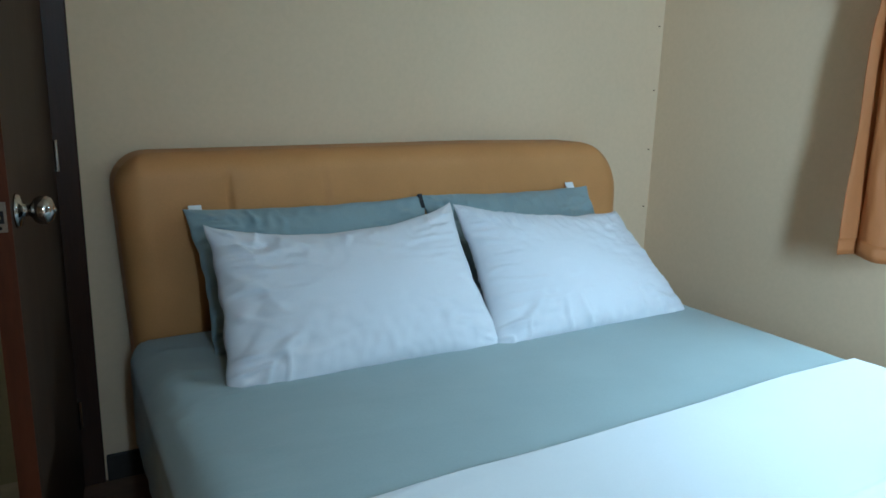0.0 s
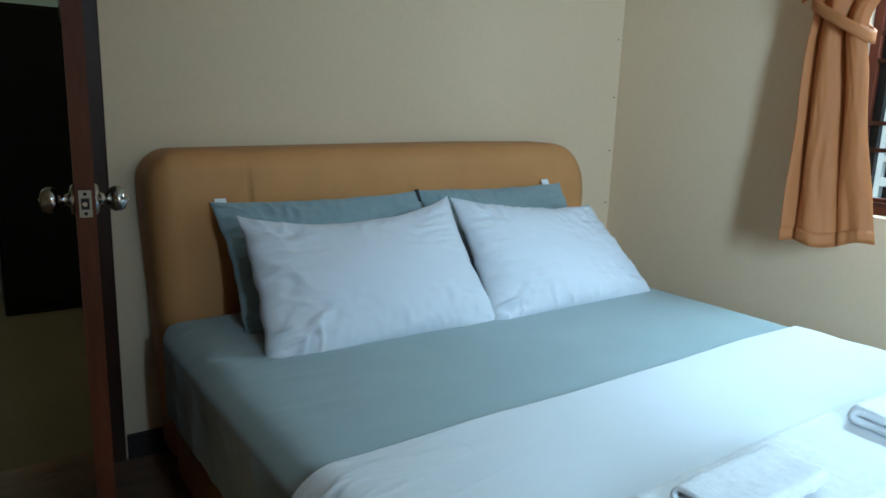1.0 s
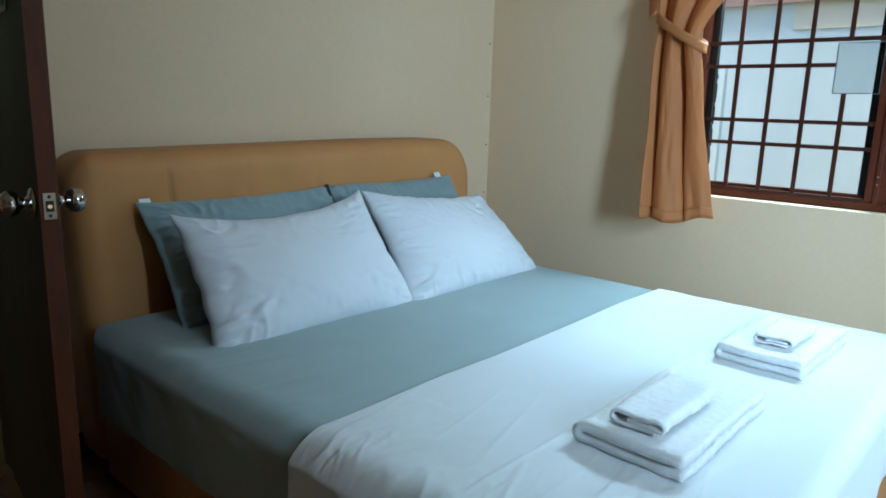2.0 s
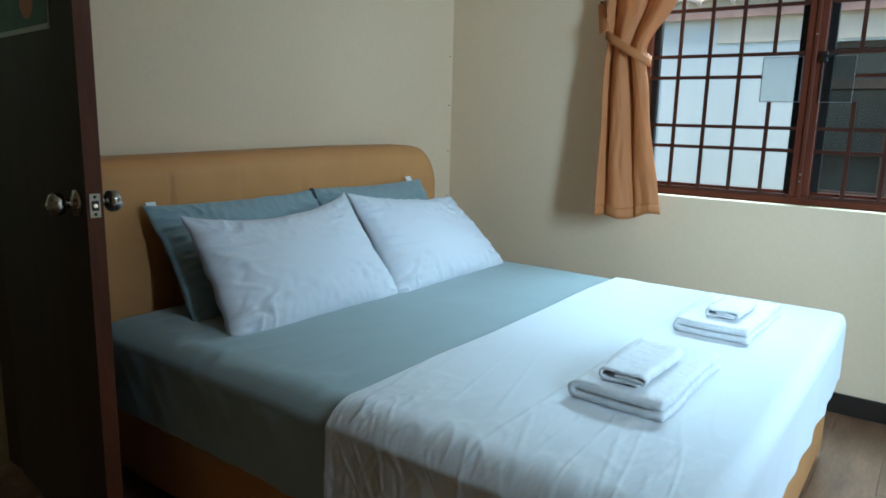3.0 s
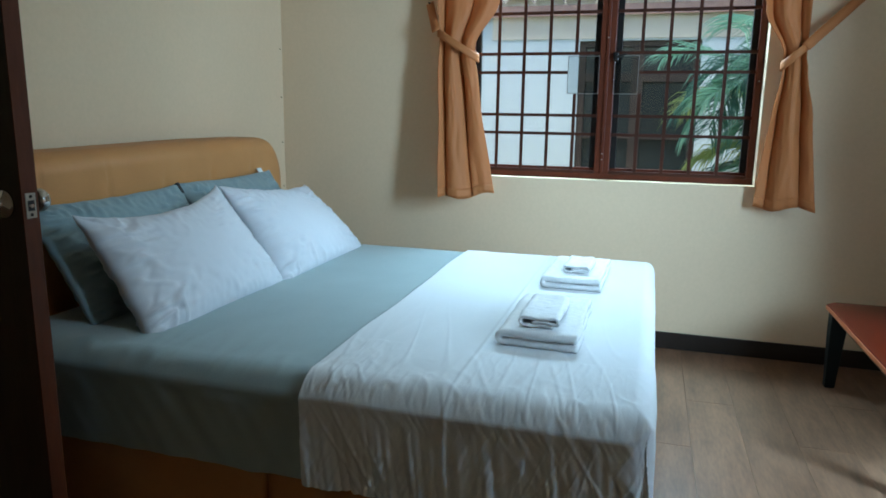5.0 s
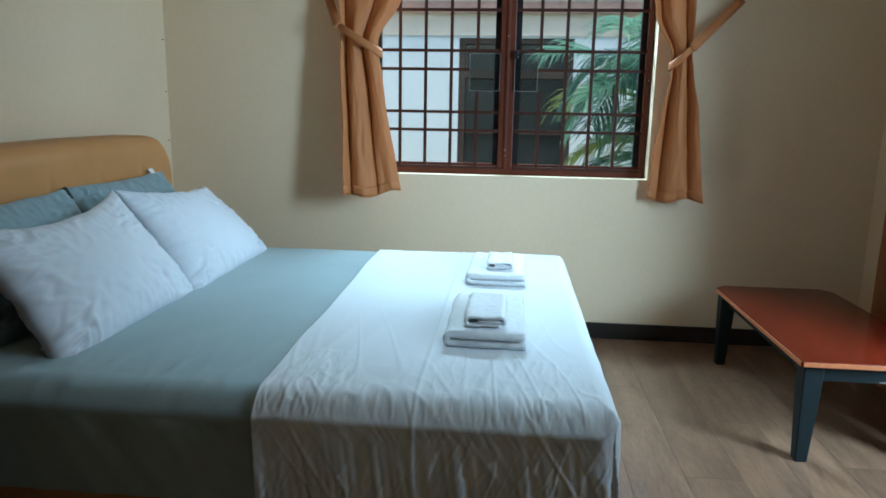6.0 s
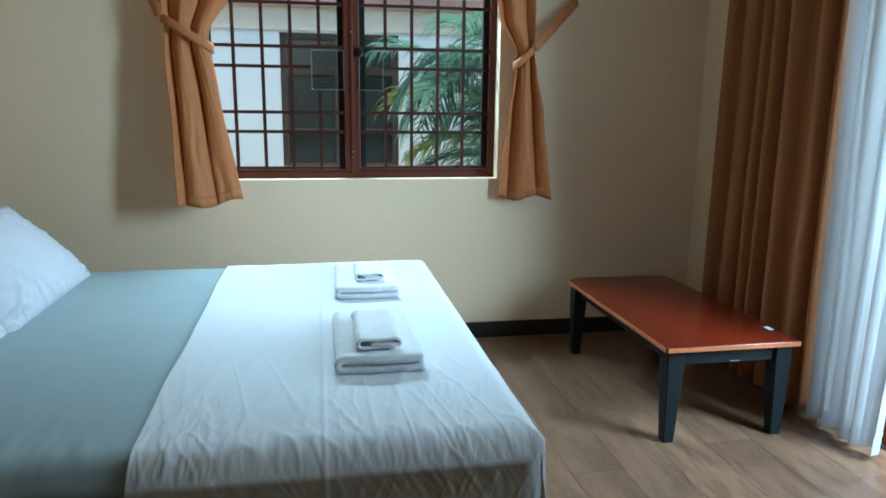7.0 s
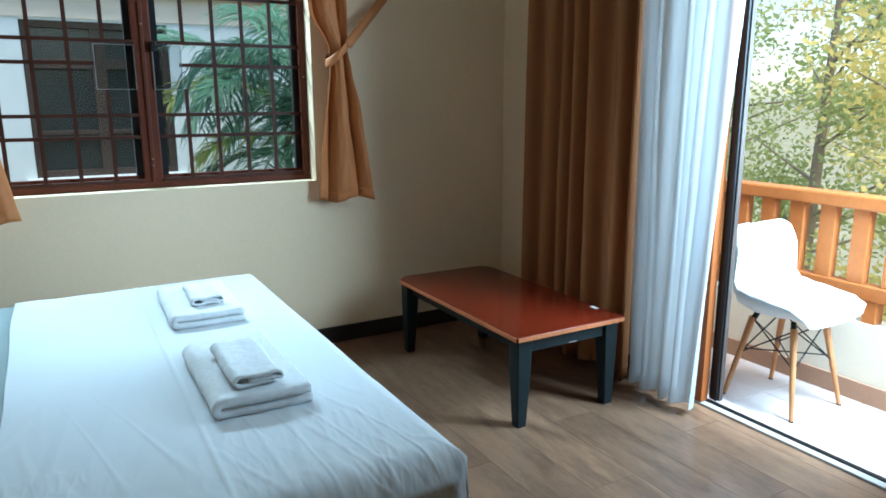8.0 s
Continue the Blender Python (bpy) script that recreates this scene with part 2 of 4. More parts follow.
def thicken(ob, t, offset=0.0):
    s = ob.modifiers.new("thickness", "SOLIDIFY")
    s.thickness, s.offset = t, offset
    return ob


def nz(x, y, z=0.0):
    return noise.noise(Vector((x, y, z)))


# ---- room shell ----
XE, XW, YN, YS, H = 2.327, -2.35, 2.306, -1.462, 2.62
W0, W1, WZ0, WZ1 = -0.315, 1.195, 0.884, 2.12      # window opening
D0, D1, DZ = -0.83, -0.062, 2.06                   # doorway to the hall
# B0, the unseen west edge, is set to keep light off the bed's side
B0, B1, BZ = -0.05, 1.0, 2.5                     # balcony opening


def wall(name, boxes, label, material=M_WALL):
    bm = bmesh.new()
    for b in boxes:
        box(*b, bm=bm)
    return tagged(mesh_ob(name, bm, material), label, "wall", kind="structure")


wall("wall_north", [(XW - 0.15, YN, 0, D0, YN + 0.12, H), (D0, YN, DZ, D1, YN + 0.12, H), (D1, YN, 0, XE + 0.2, YN + 0.12, H)], "unseen plain cream wall that closes the room behind the headboard")
wall("wall_east", [(XE, YS - 0.15, 0, XE + 0.2, YN, WZ0), (XE, YS - 0.15, WZ1, XE + 0.2, YN, H), (XE, YS - 0.15, WZ0, XE + 0.2, W0, WZ1), (XE, W1, WZ0, XE + 0.2, YN, WZ1)], "cream painted wall with a barred window")
wall("wall_south", [(XW - 0.15, YS - 0.15, 0, B0, YS, H), (B0, YS - 0.15, BZ, B1, YS, H), (B1, YS - 0.15, 0, XE, YS, H)], "cream painted wall with the balcony opening")
# unseen wall, placed and painted for the light it bounces onto the bed
wall("wall_west", [(XW - 0.15, YS, 0, XW, YN, H)], "unseen plain cream wall that closes the room")
tagged(mesh_ob("ceiling", box(XW - 0.15, YS - 0.15, H, XE + 0.2, YN + 0.12, H + 0.12), M_CEIL), "plain pale painted ceiling", "ceiling", kind="structure")
for nm, b in (("baseboard", (XE - 0.014, YS + 0.002, 0, XE, YN - 0.014, 0.09)), ("baseboard", (D1 + 0.06, YN - 0.014, 0, XE, YN, 0.09)), ("baseboard", (XW, YN - 0.014, 0, D0 - 0.06, YN, 0.09)), ("baseboard", (B1 + 0.06, YS, 0, XE - 0.014, YS + 0.014, 0.09))):
    tagged(mesh_ob(nm, box(*b, bevel=0.004), M_BASEB), "dark brown wooden skirting along the wall", "baseboard", kind="structure")
# casing of the hall doorway
casing = thing("trim", "dark varnished wooden door casing", "door casing", kind="structure")
for b in ((D1 - 0.03, YN - 0.016, 0, D1 + 0.054, YN + 0.13, DZ + 0.05), (D0 - 0.054, YN - 0.016, 0, D0 + 0.03, YN + 0.13, DZ + 0.05), (D0 + 0.03, YN - 0.016, DZ - 0.03, D1 - 0.03, YN + 0.13, DZ + 0.05)):
    part("casing_board", box(*b, bevel=0.005), M_CASING, casing)
for z in (1.574, 1.30, 1.038, 0.776):
    tagged(mesh_ob("wall_nail", tube((XE - 0.03, YN, z), (XE - 0.032, YN - 0.008, z), 0.002, 0.003, 8), M_DOOREDGE), "small dark cable nail in the wall corner", "nail", group="cable nails")
# hall beyond the doorway
wall("hall_wall", [(-2.1, 4.9, 0, 1.6, 5.0, 2.62), (1.5, YN + 0.12, 0, 1.6, 4.9, 2.62), (-2.1, YN + 0.12, 0, -2.0, 4.9, 2.62)], "pale green painted hall wall", M_HALLW)
tagged(mesh_ob("hall_ceiling", box(-2.1, YN + 0.12, 2.62, 1.6, 5.0, 2.72), M_CEIL), "plain pale hall ceiling", "ceiling", kind="structure")
tagged(mesh_ob("hall_floor", box(-2.1, YN + 0.12, -0.05, 1.6, 5.0, -0.002), mat("hall_floor_tile", (0.20, 0.14, 0.08), 0.4, 0, 0.15, 3, 40, 0.1)), "brown hall floor", "floor", kind="structure")
cabinet = thing("hall_cabinet", "tall plain black cabinet standing in the hall", "cabinet", (0.49, 4.55, 0))
part("body", box(-0.75, -0.25, 0.0, 0.75, 0.25, 1.68, 0.006), M_CABINET, cabinet)
for s in (-1, 1):
    dr = part("cabinet_door", box(min(s * 0.004, s * 0.73), -0.272, 0.06, max(s * 0.004, s * 0.73), -0.252, 1.66, 0.003), M_CABINET, cabinet)
    part("handle", box(s * 0.05 - 0.008, -0.296, 0.78, s * 0.05 + 0.008, -0.273, 0.88, 0.003), M_STEEL, dr, "small metal handle")

# ---- hall door, standing open ----
door = thing("door_1", "dark brown flush wooden door standing open", "door", (-0.088, 2.285, 0.0), -96.6, kind="structure")
LW = 0.748
leaf = part("leaf", box(0.0, -0.019, 0.012, LW - 0.003, 0.019, 2.03, 0.002), M_DOOR, door)
part("edge_strip", box(LW - 0.003, -0.0195, 0.012, LW, 0.0195, 2.03), M_DOOREDGE, door, "red-brown varnished door edge")
plate = part("latch_plate", box(LW, -0.0125, 0.969, LW + 0.002, 0.0125, 1.027, 0.0008), M_PLATE, door, "steel latch plate")
# flat black patch on the plate; it paints the shade of the latch hole
part("latch_hole_shade", box(LW + 0.0021, -0.008, 0.986, LW + 0.0026, 0.008, 1.010), M_BLACK, plate, "black patch with the latch hole's shade put into its colour")
part("latch_bolt", tube((LW + 0.0026, -0.001, 0.998), (LW + 0.008, -0.001, 0.998), 0.006, 0.005, 16), M_STEEL, plate)
for z in (0.977, 1.019):
    part("screw", tube((LW + 0.002, 0, z), (LW + 0.003, 0, z), 0.004, 0.0035, 10), M_SASH, plate)
for s, nm in ((-1, "door_knob"), (1, "door_knob")):
    pr = [(0.034, 0.0), (0.034, 0.003), (0.030, 0.008), (0.014, 0.011), (0.011, 0.022), (0.015, 0.027), (0.024, 0.032), (0.0285, 0.041), (0.028, 0.053), (0.023, 0.062), (0.012, 0.066), (0.011, 0.0665)]
    k = part(nm, lathe(pr, (LW - 0.062, s * 0.019, 1.0), (0, s, 0), 28), M_CHROME, door, "polished steel round knob", True)
    part("key_button", tube((LW - 0.062, s * 0.0855, 1.0), (LW - 0.062, s * 0.0885, 1.0), 0.006, 0.005, 12), M_STEEL, k)
for z in (0.25, 1.05, 1.8):
    part("hinge", tube((0.0, 0.024, z - 0.045), (0.0, 0.024, z + 0.045), 0.006, 0.006, 10), M_STEEL, door, "steel hinge")
poster = thing("poster", "small dark green picture poster fixed on the door face", "poster", (-0.088, 2.285, 0.0), -96.6)
part("sheet", box(LW - 0.578, -0.0225, 1.415, LW - 0.148, -0.0200, 1.72), M_PAPER, poster)
part("picture", box(LW - 0.568, -0.0235, 1.428, LW - 0.158, -0.0226, 1.71), M_PICG, poster, "dark green printed picture")
part("blossom", lathe([(0.055, 0), (0.05, 0.0006), (0.03, 0.0009)], (LW - 0.30, -0.0237, 1.50), (0, -1, 0), 9), M_PICO, poster, "orange round shape in the print")

# ---- window with its grille ----
win = thing("window_1", "red-brown barred casement window with clear glass", "window", (0, 0, 0), kind="structure")
FX0, FX1 = 2.412, 2.482
fr = part("window_frame", box(FX0, W0, WZ0, FX1, W1, WZ0 + 0.034, 0.004), M_WINWOOD, win)
part("window_frame", box(FX0, W0, WZ1 - 0.034, FX1, W1, WZ1, 0.004), M_WINWOOD, win)
for y0, y1 in ((W0, W0 + 0.034), (W1 - 0.034, W1), (0.402, 0.482)):
    part("window_frame", box(FX0 + 0.001, y0, WZ0 + 0.034, FX1, y1, WZ1 - 0.034, 0.004), M_WINWOOD, win)
part("centre_bead", box(FX0 - 0.008, 0.434, WZ0 + 0.03, FX0 + 0.001, 0.45, WZ1 - 0.03, 0.002), M_WINWOOD, win)
HB = (1.122, 1.220, 1.445, 1.543, 1.752, 1.852)
for side, (ya, yb, vb) in enumerate(((W0 + 0.034, 0.402, (0.270, 0.134, -0.002, -0.138)), (0.482, W1 - 0.034, (0.604, 0.744, 0.883, 1.022)))):
    gr = part("grille", box(FX0 - 0.004, ya - 0.001, WZ0 + 0.028, FX0 + 0.010, yb + 0.001, WZ0 + 0.046, 0.002), M_BAR, win, "brown painted grille rail")
    cut = (0.270 + 0.02, 0.402) if side == 0 else (0.482, 0.604 + 0.04)
    gap = (1.336, 1.538)
    for z in HB:
        for a, b in ([(ya, yb)] if z != 1.445 else [(ya, cut[0]), (cut[1], yb)]):
            if b - a > 0.02:
                part("grille_bar", box(FX0 + 0.001, a, z - 0.008, FX0 + 0.010, b, z + 0.008), M_BAR, gr)
    for k, y in enumerate(vb):
        spans = [(WZ0 + 0.04, WZ1 - 0.034)] if k else [(WZ0 + 0.04, gap[0]), (gap[1], WZ1 - 0.034)]
        for a, b in spans:
            part("grille_bar", box(FX0 - 0.006, y - 0.0085, a, FX0 + 0.002, y + 0.0085, b), M_BAR, gr)
    a, b = (0.284, 0.402) if side == 0 else (0.484, 0.642)
    pl = part("guard_plate", box(FX0 - 0.011, a, 1.336, FX0 - 0.0075, b, 1.526, 0.001), M_ACRYL, win, "clear acrylic guard plate")
    for e in ((a, 1.333, b, 1.336), (a, 1.526, b, 1.529), (a - 0.003, 1.333, a, 1.529), (b, 1.333, b + 0.003, 1.529)):
        part("plate_edge", box(FX0 - 0.012, e[0], e[1], FX0 - 0.007, e[2], e[3]), M_ALUG, pl)
    # sash behind the grille
    s0, s1 = ya - 0.004, yb + 0.004
    sash = part("sash", box(FX0 + 0.030, s0, WZ0 + 0.03, FX0 + 0.06, s1, WZ0 + 0.058), M_WINWOOD, win)
    part("sash_rail", box(FX0 + 0.030, s0, WZ1 - 0.058, FX0 + 0.06, s1, WZ1 - 0.03), M_WINWOOD, sash)
    for c, d in ((s0, s0 + 0.034), (s1 - 0.034, s1)):
        part("sash_stile", box(FX0 + 0.031, c, WZ0 + 0.058, FX0 + 0.06, d, WZ1 - 0.058), M_SASH, sash, "black sash stile")
    pane = part("pane", box(FX0 + 0.043, s0 + 0.03, WZ0 + 0.055, FX0 + 0.047, s1 - 0.03, WZ1 - 0.055), M_GLASS, sash)
    pane.visible_shadow = False
lt = part("window_latch", box(FX0 - 0.03, 0.385, 1.50, FX0, 0.412, 1.545, 0.006), M_SASH, win, "black window latch")
part("latch_lever", tube((FX0 - 0.028, 0.398, 1.52), (FX0 - 0.03, 0.345, 1.535), 0.006, 0.005, 10), M_SASH, lt)
for y, z in ((0.442, 1.62), (0.442, 1.02), (0.442, 0.99), (-0.298, 1.40)):
    part("screw_head", tube((FX0 - 0.0085, y, z), (FX0 - 0.0105, y, z), 0.004, 0.003, 8), M_ALUG, win)


# ---- tied window curtains ----
def lerp(table, z):
    for (a, *va), (b, *vb) in zip(table, table[1:]):
        if z <= b:
            t = max(0.0, (z - a) / (b - a))
            if a > table[0][0]:
                t = t * t * (3 - 2 * t)
            return [p + (q - p) * t for p, q in zip(va, vb)]
    return list(table[-1][1:])


def window_curtain(label, table, folds, phase, tie, hook):
    """table rows: height, edge towards the window, outer edge, distance of the cloth's middle from the wall, fold depth."""
    c = thing("window_curtain", label, "curtain", (XE, 0, 0), group="window curtains")

    def f(u, v):
        z = table[0][0] + (table[-1][0] - table[0][0]) * v
        e0, e1, off, amp = lerp(table, z)
        # broad ridges with narrow creases between them
        fold = 2 * abs(math.sin(math.pi * folds * (u + 0.012 * math.sin(5 * v + phase)) + phase)) ** 0.42 - 1
        slant = 0.10 * max(0.0, 1 - (z - table[0][0]) / 0.75) * (u - 0.5)
        x = -off - slant - amp * fold * (0.75 + 0.5 * math.sin(math.pi * min(1.0, v * 1.4))) - 0.014 * nz(u * 5, v * 5, phase) - 0.004 * nz(u * 14, v * 16, phase + 2)
        hem = (0.012 * math.sin(2 * math.pi * u * 1.3 + phase) + 0.028 * (0.5 - u) * (1 if table[0][1] > 0 else -0.4)) * (1 - v) ** 6
        return Vector((x, e0 + (e1 - e0) * u + 0.008 * nz(v * 5, u * 3, phase + 4), z + hem))

    cl = part("cloth", grid(f, 130, 80), M_CURT, c, smooth=True)
    thicken(cl, 0.004)
    hm = part("hem_fold", grid(lambda u, v: f(u, 0.004 + 0.032 * v) + Vector((-0.0045, 0, 0)), 130, 3), M_CURT, c, "stitched hem fold", True)
    thicken(hm, 0.002)
    # the band that ties the cloth back
    z0, z1, y0, y1, off = tie

    def band(u, v):
        a = 2 * math.pi * u
        yy = (y0 + y1) / 2 + (y1 - y0) / 2 * math.cos(a) * 1.06
        return Vector((-off + 0.062 * math.sin(a), yy, z0 + (z1 - z0) * (0.5 + 0.5 * math.cos(a)) + 0.022 * (v - 0.5) * 2))

    tb = part("tie_band", grid(band, 40, 3, close_u=True), M_CURT, c, "matching cloth tie band", True)
    thicken(tb, 0.005)
    hy, hz, sy, sz = hook

    def strap(u, v):
        yy, zz = sy + (hy - sy) * u, sz + (hz - sz) * u
        d = Vector((0, hz - sz, -(hy - sy))).normalized() * 0.022
        return Vector((-off * (1 - u) - 0.035 - 0.02 * (1 - u), yy, zz)) + Vector((0, -d.y, -d.z)) * (v * 2 - 1)

    st = part("tie_strap", grid(strap, 12, 2), M_CURT, c, "cloth strap to the wall hook", True)
    thicken(st, 0.005)
    part("wall_hook", tube((0, hy, hz), (-0.05, hy, hz), 0.006, 0.005, 10), M_SASH, c, "small dark wall hook")
    part("heading_rail", box(-0.10, min(table[-1][1], table[-1][2]) - 0.02, table[-1][0] - 0.015, 0.0, max(table[-1][1], table[-1][2]) + 0.02, table[-1][0] + 0.02, 0.004), M_SASH, c, "dark curtain rail")
    return c


window_curtain("tan cloth curtain tied back beside the window", [(0.785, 0.982, 1.268, 0.16, 0.034), (1.50, 1.10, 1.29, 0.135, 0.036), (1.55, 1.10, 1.29, 0.135, 0.030), (1.80, 0.98, 1.315, 0.12, 0.034), (2.2, 0.72, 1.34, 0.09, 0.035)], 2.1, 0.4, (1.505, 1.64, 1.09, 1.30, 0.135), (1.385, 1.80, 1.30, 1.64))
window_curtain("tan cloth curtain tied back with a long strap", [(0.79, -0.305, -0.566, 0.09, 0.036), (1.20, -0.335, -0.515, 0.085, 0.036), (1.44, -0.372, -0.475, 0.08, 0.034), (1.51, -0.372, -0.468, 0.08, 0.028), (1.72, -0.27, -0.465, 0.08, 0.034), (2.2, 0.03, -0.455, 0.08, 0.035)], 1.7, 2.1, (1.56, 1.46, -0.47, -0.368, 0.08), (-0.70, 1.79, -0.455, 1.545))


# ---- balcony opening: door frame and long curtains ----
def long_curtain(name, label, material, x0, x1, yc, amp, folds, z0, z1, phase, flare, slant=0.0):
    c = thing(name, label, "curtain", (0, yc, 0), group="balcony curtains")

    def f(u, v):
        fl = 1 + flare * (1 - v)
        w = u + 0.035 * math.sin(2 * math.pi * u * 1.7 + phase)
        s = math.sin(2 * math.pi * folds * w + phase)
        s = math.copysign(abs(s) ** 0.65, s) * (0.8 + 0.35 * nz(u * 4, v * 1.2, phase))
        mid = (x0 + x1) / 2
        return Vector((mid + (x0 + (x1 - x0) * u - mid) * max(fl, 0.62) + slant * (1 - v) + 0.012 * nz(u * 7, v * 3, phase + 2), amp * s + 0.1 * max(flare, 0.0) * (1 - v), z0 + (z1 - z0) * v + 0.012 * nz(u * 6, 0, phase) * (1 - v)))

    cl = part("cloth", grid(f, int(folds * 22), 50), material, c, smooth=True)
    if material is not M_SHEER:
        thicken(cl, 0.003)
    part("hem", grid(lambda u, v: f(u, v * 0.03) + Vector((0, 0.0035, 0)), int(folds * 22), 2), material, c, smooth=True)
    part("curtain_rail", box(x0 - 0.03, -0.02, z1, x1 + 0.03, 0.02, z1 + 0.03, 0.004), M_ALU, c, "slim dark curtain rail")
    part("rail_bracket", box(x0 + 0.1, -(yc - YS) * 1.0, z1 + 0.005, x0 + 0.13, -0.02, z1 + 0.025), M_ALU, c)
    return c


long_curtain("long_curtain", "floor-length brown curtain hanging in deep folds", M_CURTD, 1.13, 1.90, YS + 0.11, 0.056, 6.5, 0.03, 2.5, 0.6, 0.05)
long_curtain("sheer_curtain", "floor-length white sheer curtain gathered beside the balcony", M_SHEER, 0.60, 1.125, YS + 0.115, 0.046, 3.9, 0.03, 2.5, 1.9, -0.38, 0.045)

bdoor = thing("door_2", "open sliding balcony door with black aluminium frame", "sliding door", kind="structure")
part("timber_jamb", box(0.801, YS - 0.045, 0.012, 0.85, YS - 0.004, BZ, 0.003), M_JAMB, bdoor, "orange varnished timber jamb")
part("door_jamb", box(0.965, YS - 0.145, 0.0, B1, YS - 0.03, BZ - 0.04, 0.003), M_ALU, bdoor)
fixed = part("fixed_pane", box(0.783, YS - 0.07, 0.03, 0.965, YS - 0.064, BZ - 0.05), M_GLASS, bdoor, "clear fixed glass")
fixed.visible_shadow = False
pn = part("sliding_panel", box(0.762, YS - 0.085, 0.02, 0.800, YS - 0.05, BZ - 0.05, 0.003), M_ALU, bdoor, "black sliding panel stile")
part("bead", box(0.756, YS - 0.084, 0.02, 0.762, YS - 0.062, BZ - 0.05), M_DFRAME, pn)
part("panel_stile", box(0.77, YS - 0.105, 0.02, 0.800, YS - 0.087, BZ - 0.05, 0.003), M_DFRAME, pn)
part("door_jamb", box(B0, YS - 0.145, 0.0, B0 + 0.035, YS - 0.03, BZ - 0.04, 0.003), M_ALU, bdoor)
part("door_head", box(B0, YS - 0.145, BZ - 0.04, B1, YS - 0.03, BZ, 0.003), M_ALU, bdoor)
part("threshold", box(B0, YS - 0.036, 0.0, B1 - 0.04, YS - 0.002, 0.010, 0.002), M_SILL, bdoor, "pale grey metal threshold")
part("threshold_lip", box(B0, YS - 0.040, 0.0, B1 - 0.04, YS - 0.0365, 0.013), M_ALU, bdoor, "thin black threshold lip")
part("track", box(B0, YS - 0.068, -0.01, B1 - 0.04, YS - 0.048, 0.010, 0.002), M_ALU, bdoor, "black sliding track")
part("sill_tile", box(B0, YS - 0.148, -0.011, B1 - 0.04, YS - 0.070, -0.005, 0.001), M_TILE, bdoor, "pale pink tiled sill")


# ---- the bed ----
BX0, BX1, BY0, BY1, BT = 0.065, 1.852, 0.150, 2.06, 0.553     # mattress
bed = thing("bed", "wide tan leatherette bed with padded headboard", "bed", (0.95, 1.1, 0))
O = Vector((0.95, 1.1, 0))
HX0, HX1, HZ, HYF, HYB = 0.068, 1.942, 1.086, 2.085, 2.285
RL, RR = 0.10, 0.21


def head_edges(z):
    """The headboard's two upright edges at the height z, with rounded upper corners."""
    def inset(r):
        d = z - (HZ - r)
        return 0.0 if d <= 0 else r - math.sqrt(max(r * r - d * d, 0.0))
    return HX0 + inset(RL) + 0.05 * max(0.0, HZ - z - 0.12), HX1 - inset(RR)


SEAMS = (0.365, 0.661, 0.972, 1.287, 1.61)
SEAM_DEPTH = (1.0, 0.6, 0.12, 0.08, 0.08)


def lean(x, z):
    """The top line falls slightly towards the doorway."""
    return z - 0.022 * max(0.0, (1.3 - x) / 1.2) * z / HZ



def head_front(u, v):
    z = 0.05 + (HZ - 0.05) * (1 - (1 - v) ** 1.8)
    a, b = head_edges(z)
    x = a + (b - a) * (0.5 - 0.5 * math.cos(math.pi * u)) * 0.35 + (b - a) * u * 0.65
    d = min(x - a, b - x, (HZ - z) * 1.0)
    r = 0.075
    y = HYF + (0.0 if d > r else r - math.sqrt(max(r * r - (r - d) ** 2, 0)))
    y += 0.012 * (1 - math.exp(-((z - 0.7) / 0.5) ** 2))
    for s, deep in zip(SEAMS, SEAM_DEPTH):
        # a stitched line, and a soft tuft half-way up the showing part
        k = math.exp(-((x - s - 0.012 * math.sin(z * 9)) / 0.006) ** 2) * 0.011 * deep + math.exp(-((x - s) / 0.03) ** 2) * 0.002 * deep
        k += 0.006 * math.exp(-((x - s) / 0.018) ** 2 - ((z - 0.93) / 0.03) ** 2)
        y += k * max(0.0, min(1.0, (HZ - 0.03 - z) / 0.06))
    y += 0.0025 * nz(x * 6, z * 6, 3)
    return Vector((x, y, lean(x, z))) - O


bm = grid(head_front, 190, 60)
hb = part("headboard", bm, M_LEATHER, bed, "tan padded headboard with stitched seams", True)


def head_rim(u, v):
    """The wrap from the front's rim round to the back."""
    n = 0.36, 0.64
    if u < n[0]:
        z = 0.05 + (HZ - 0.05) * (1 - (1 - u / n[0]) ** 1.8)
        x = head_edges(z)[0]
    elif u > n[1]:
        z = 0.05 + (HZ - 0.05) * (1 - (1 - (1 - u) / (1 - n[1])) ** 1.8)
        x = head_edges(z)[1]
    else:
        z = HZ
        a, b = head_edges(HZ)
        x = a + (b - a) * (u - n[0]) / (n[1] - n[0])
    return Vector((x, HYF + 0.07 + (HYB - HYF - 0.07) * v, lean(x, z))) - O


part("headboard_side", grid(head_rim, 150, 3), M_LEATHER, bed, smooth=True)
for s in SEAMS[:2]:
    part("stitched_seam", tube(Vector((s, HYF + 0.021, 0.62)) - O, Vector((s, HYF + 0.023, HZ - 0.07)) - O, 0.0018, 0.0018, 6), M_SEAM, hb, "stitched seam")
for y0, y1 in ((0.165, 1.132), (1.140, 2.08)):
    part("base_section", box(0.105 - O.x, y0 - O.y, 0.02, 1.835 - O.x, y1 - O.y, 0.272, 0.02, segs=3), M_LEATHER, bed, "tan leatherette divan section", True)
for x in (0.2, 1.74):
    for y in (0.28, 1.0, 1.28, 1.95):
        part("foot", tube(Vector((x, y, 0)) - O, Vector((x, y, 0.022)) - O, 0.025, 0.025, 12), M_SASH, bed)


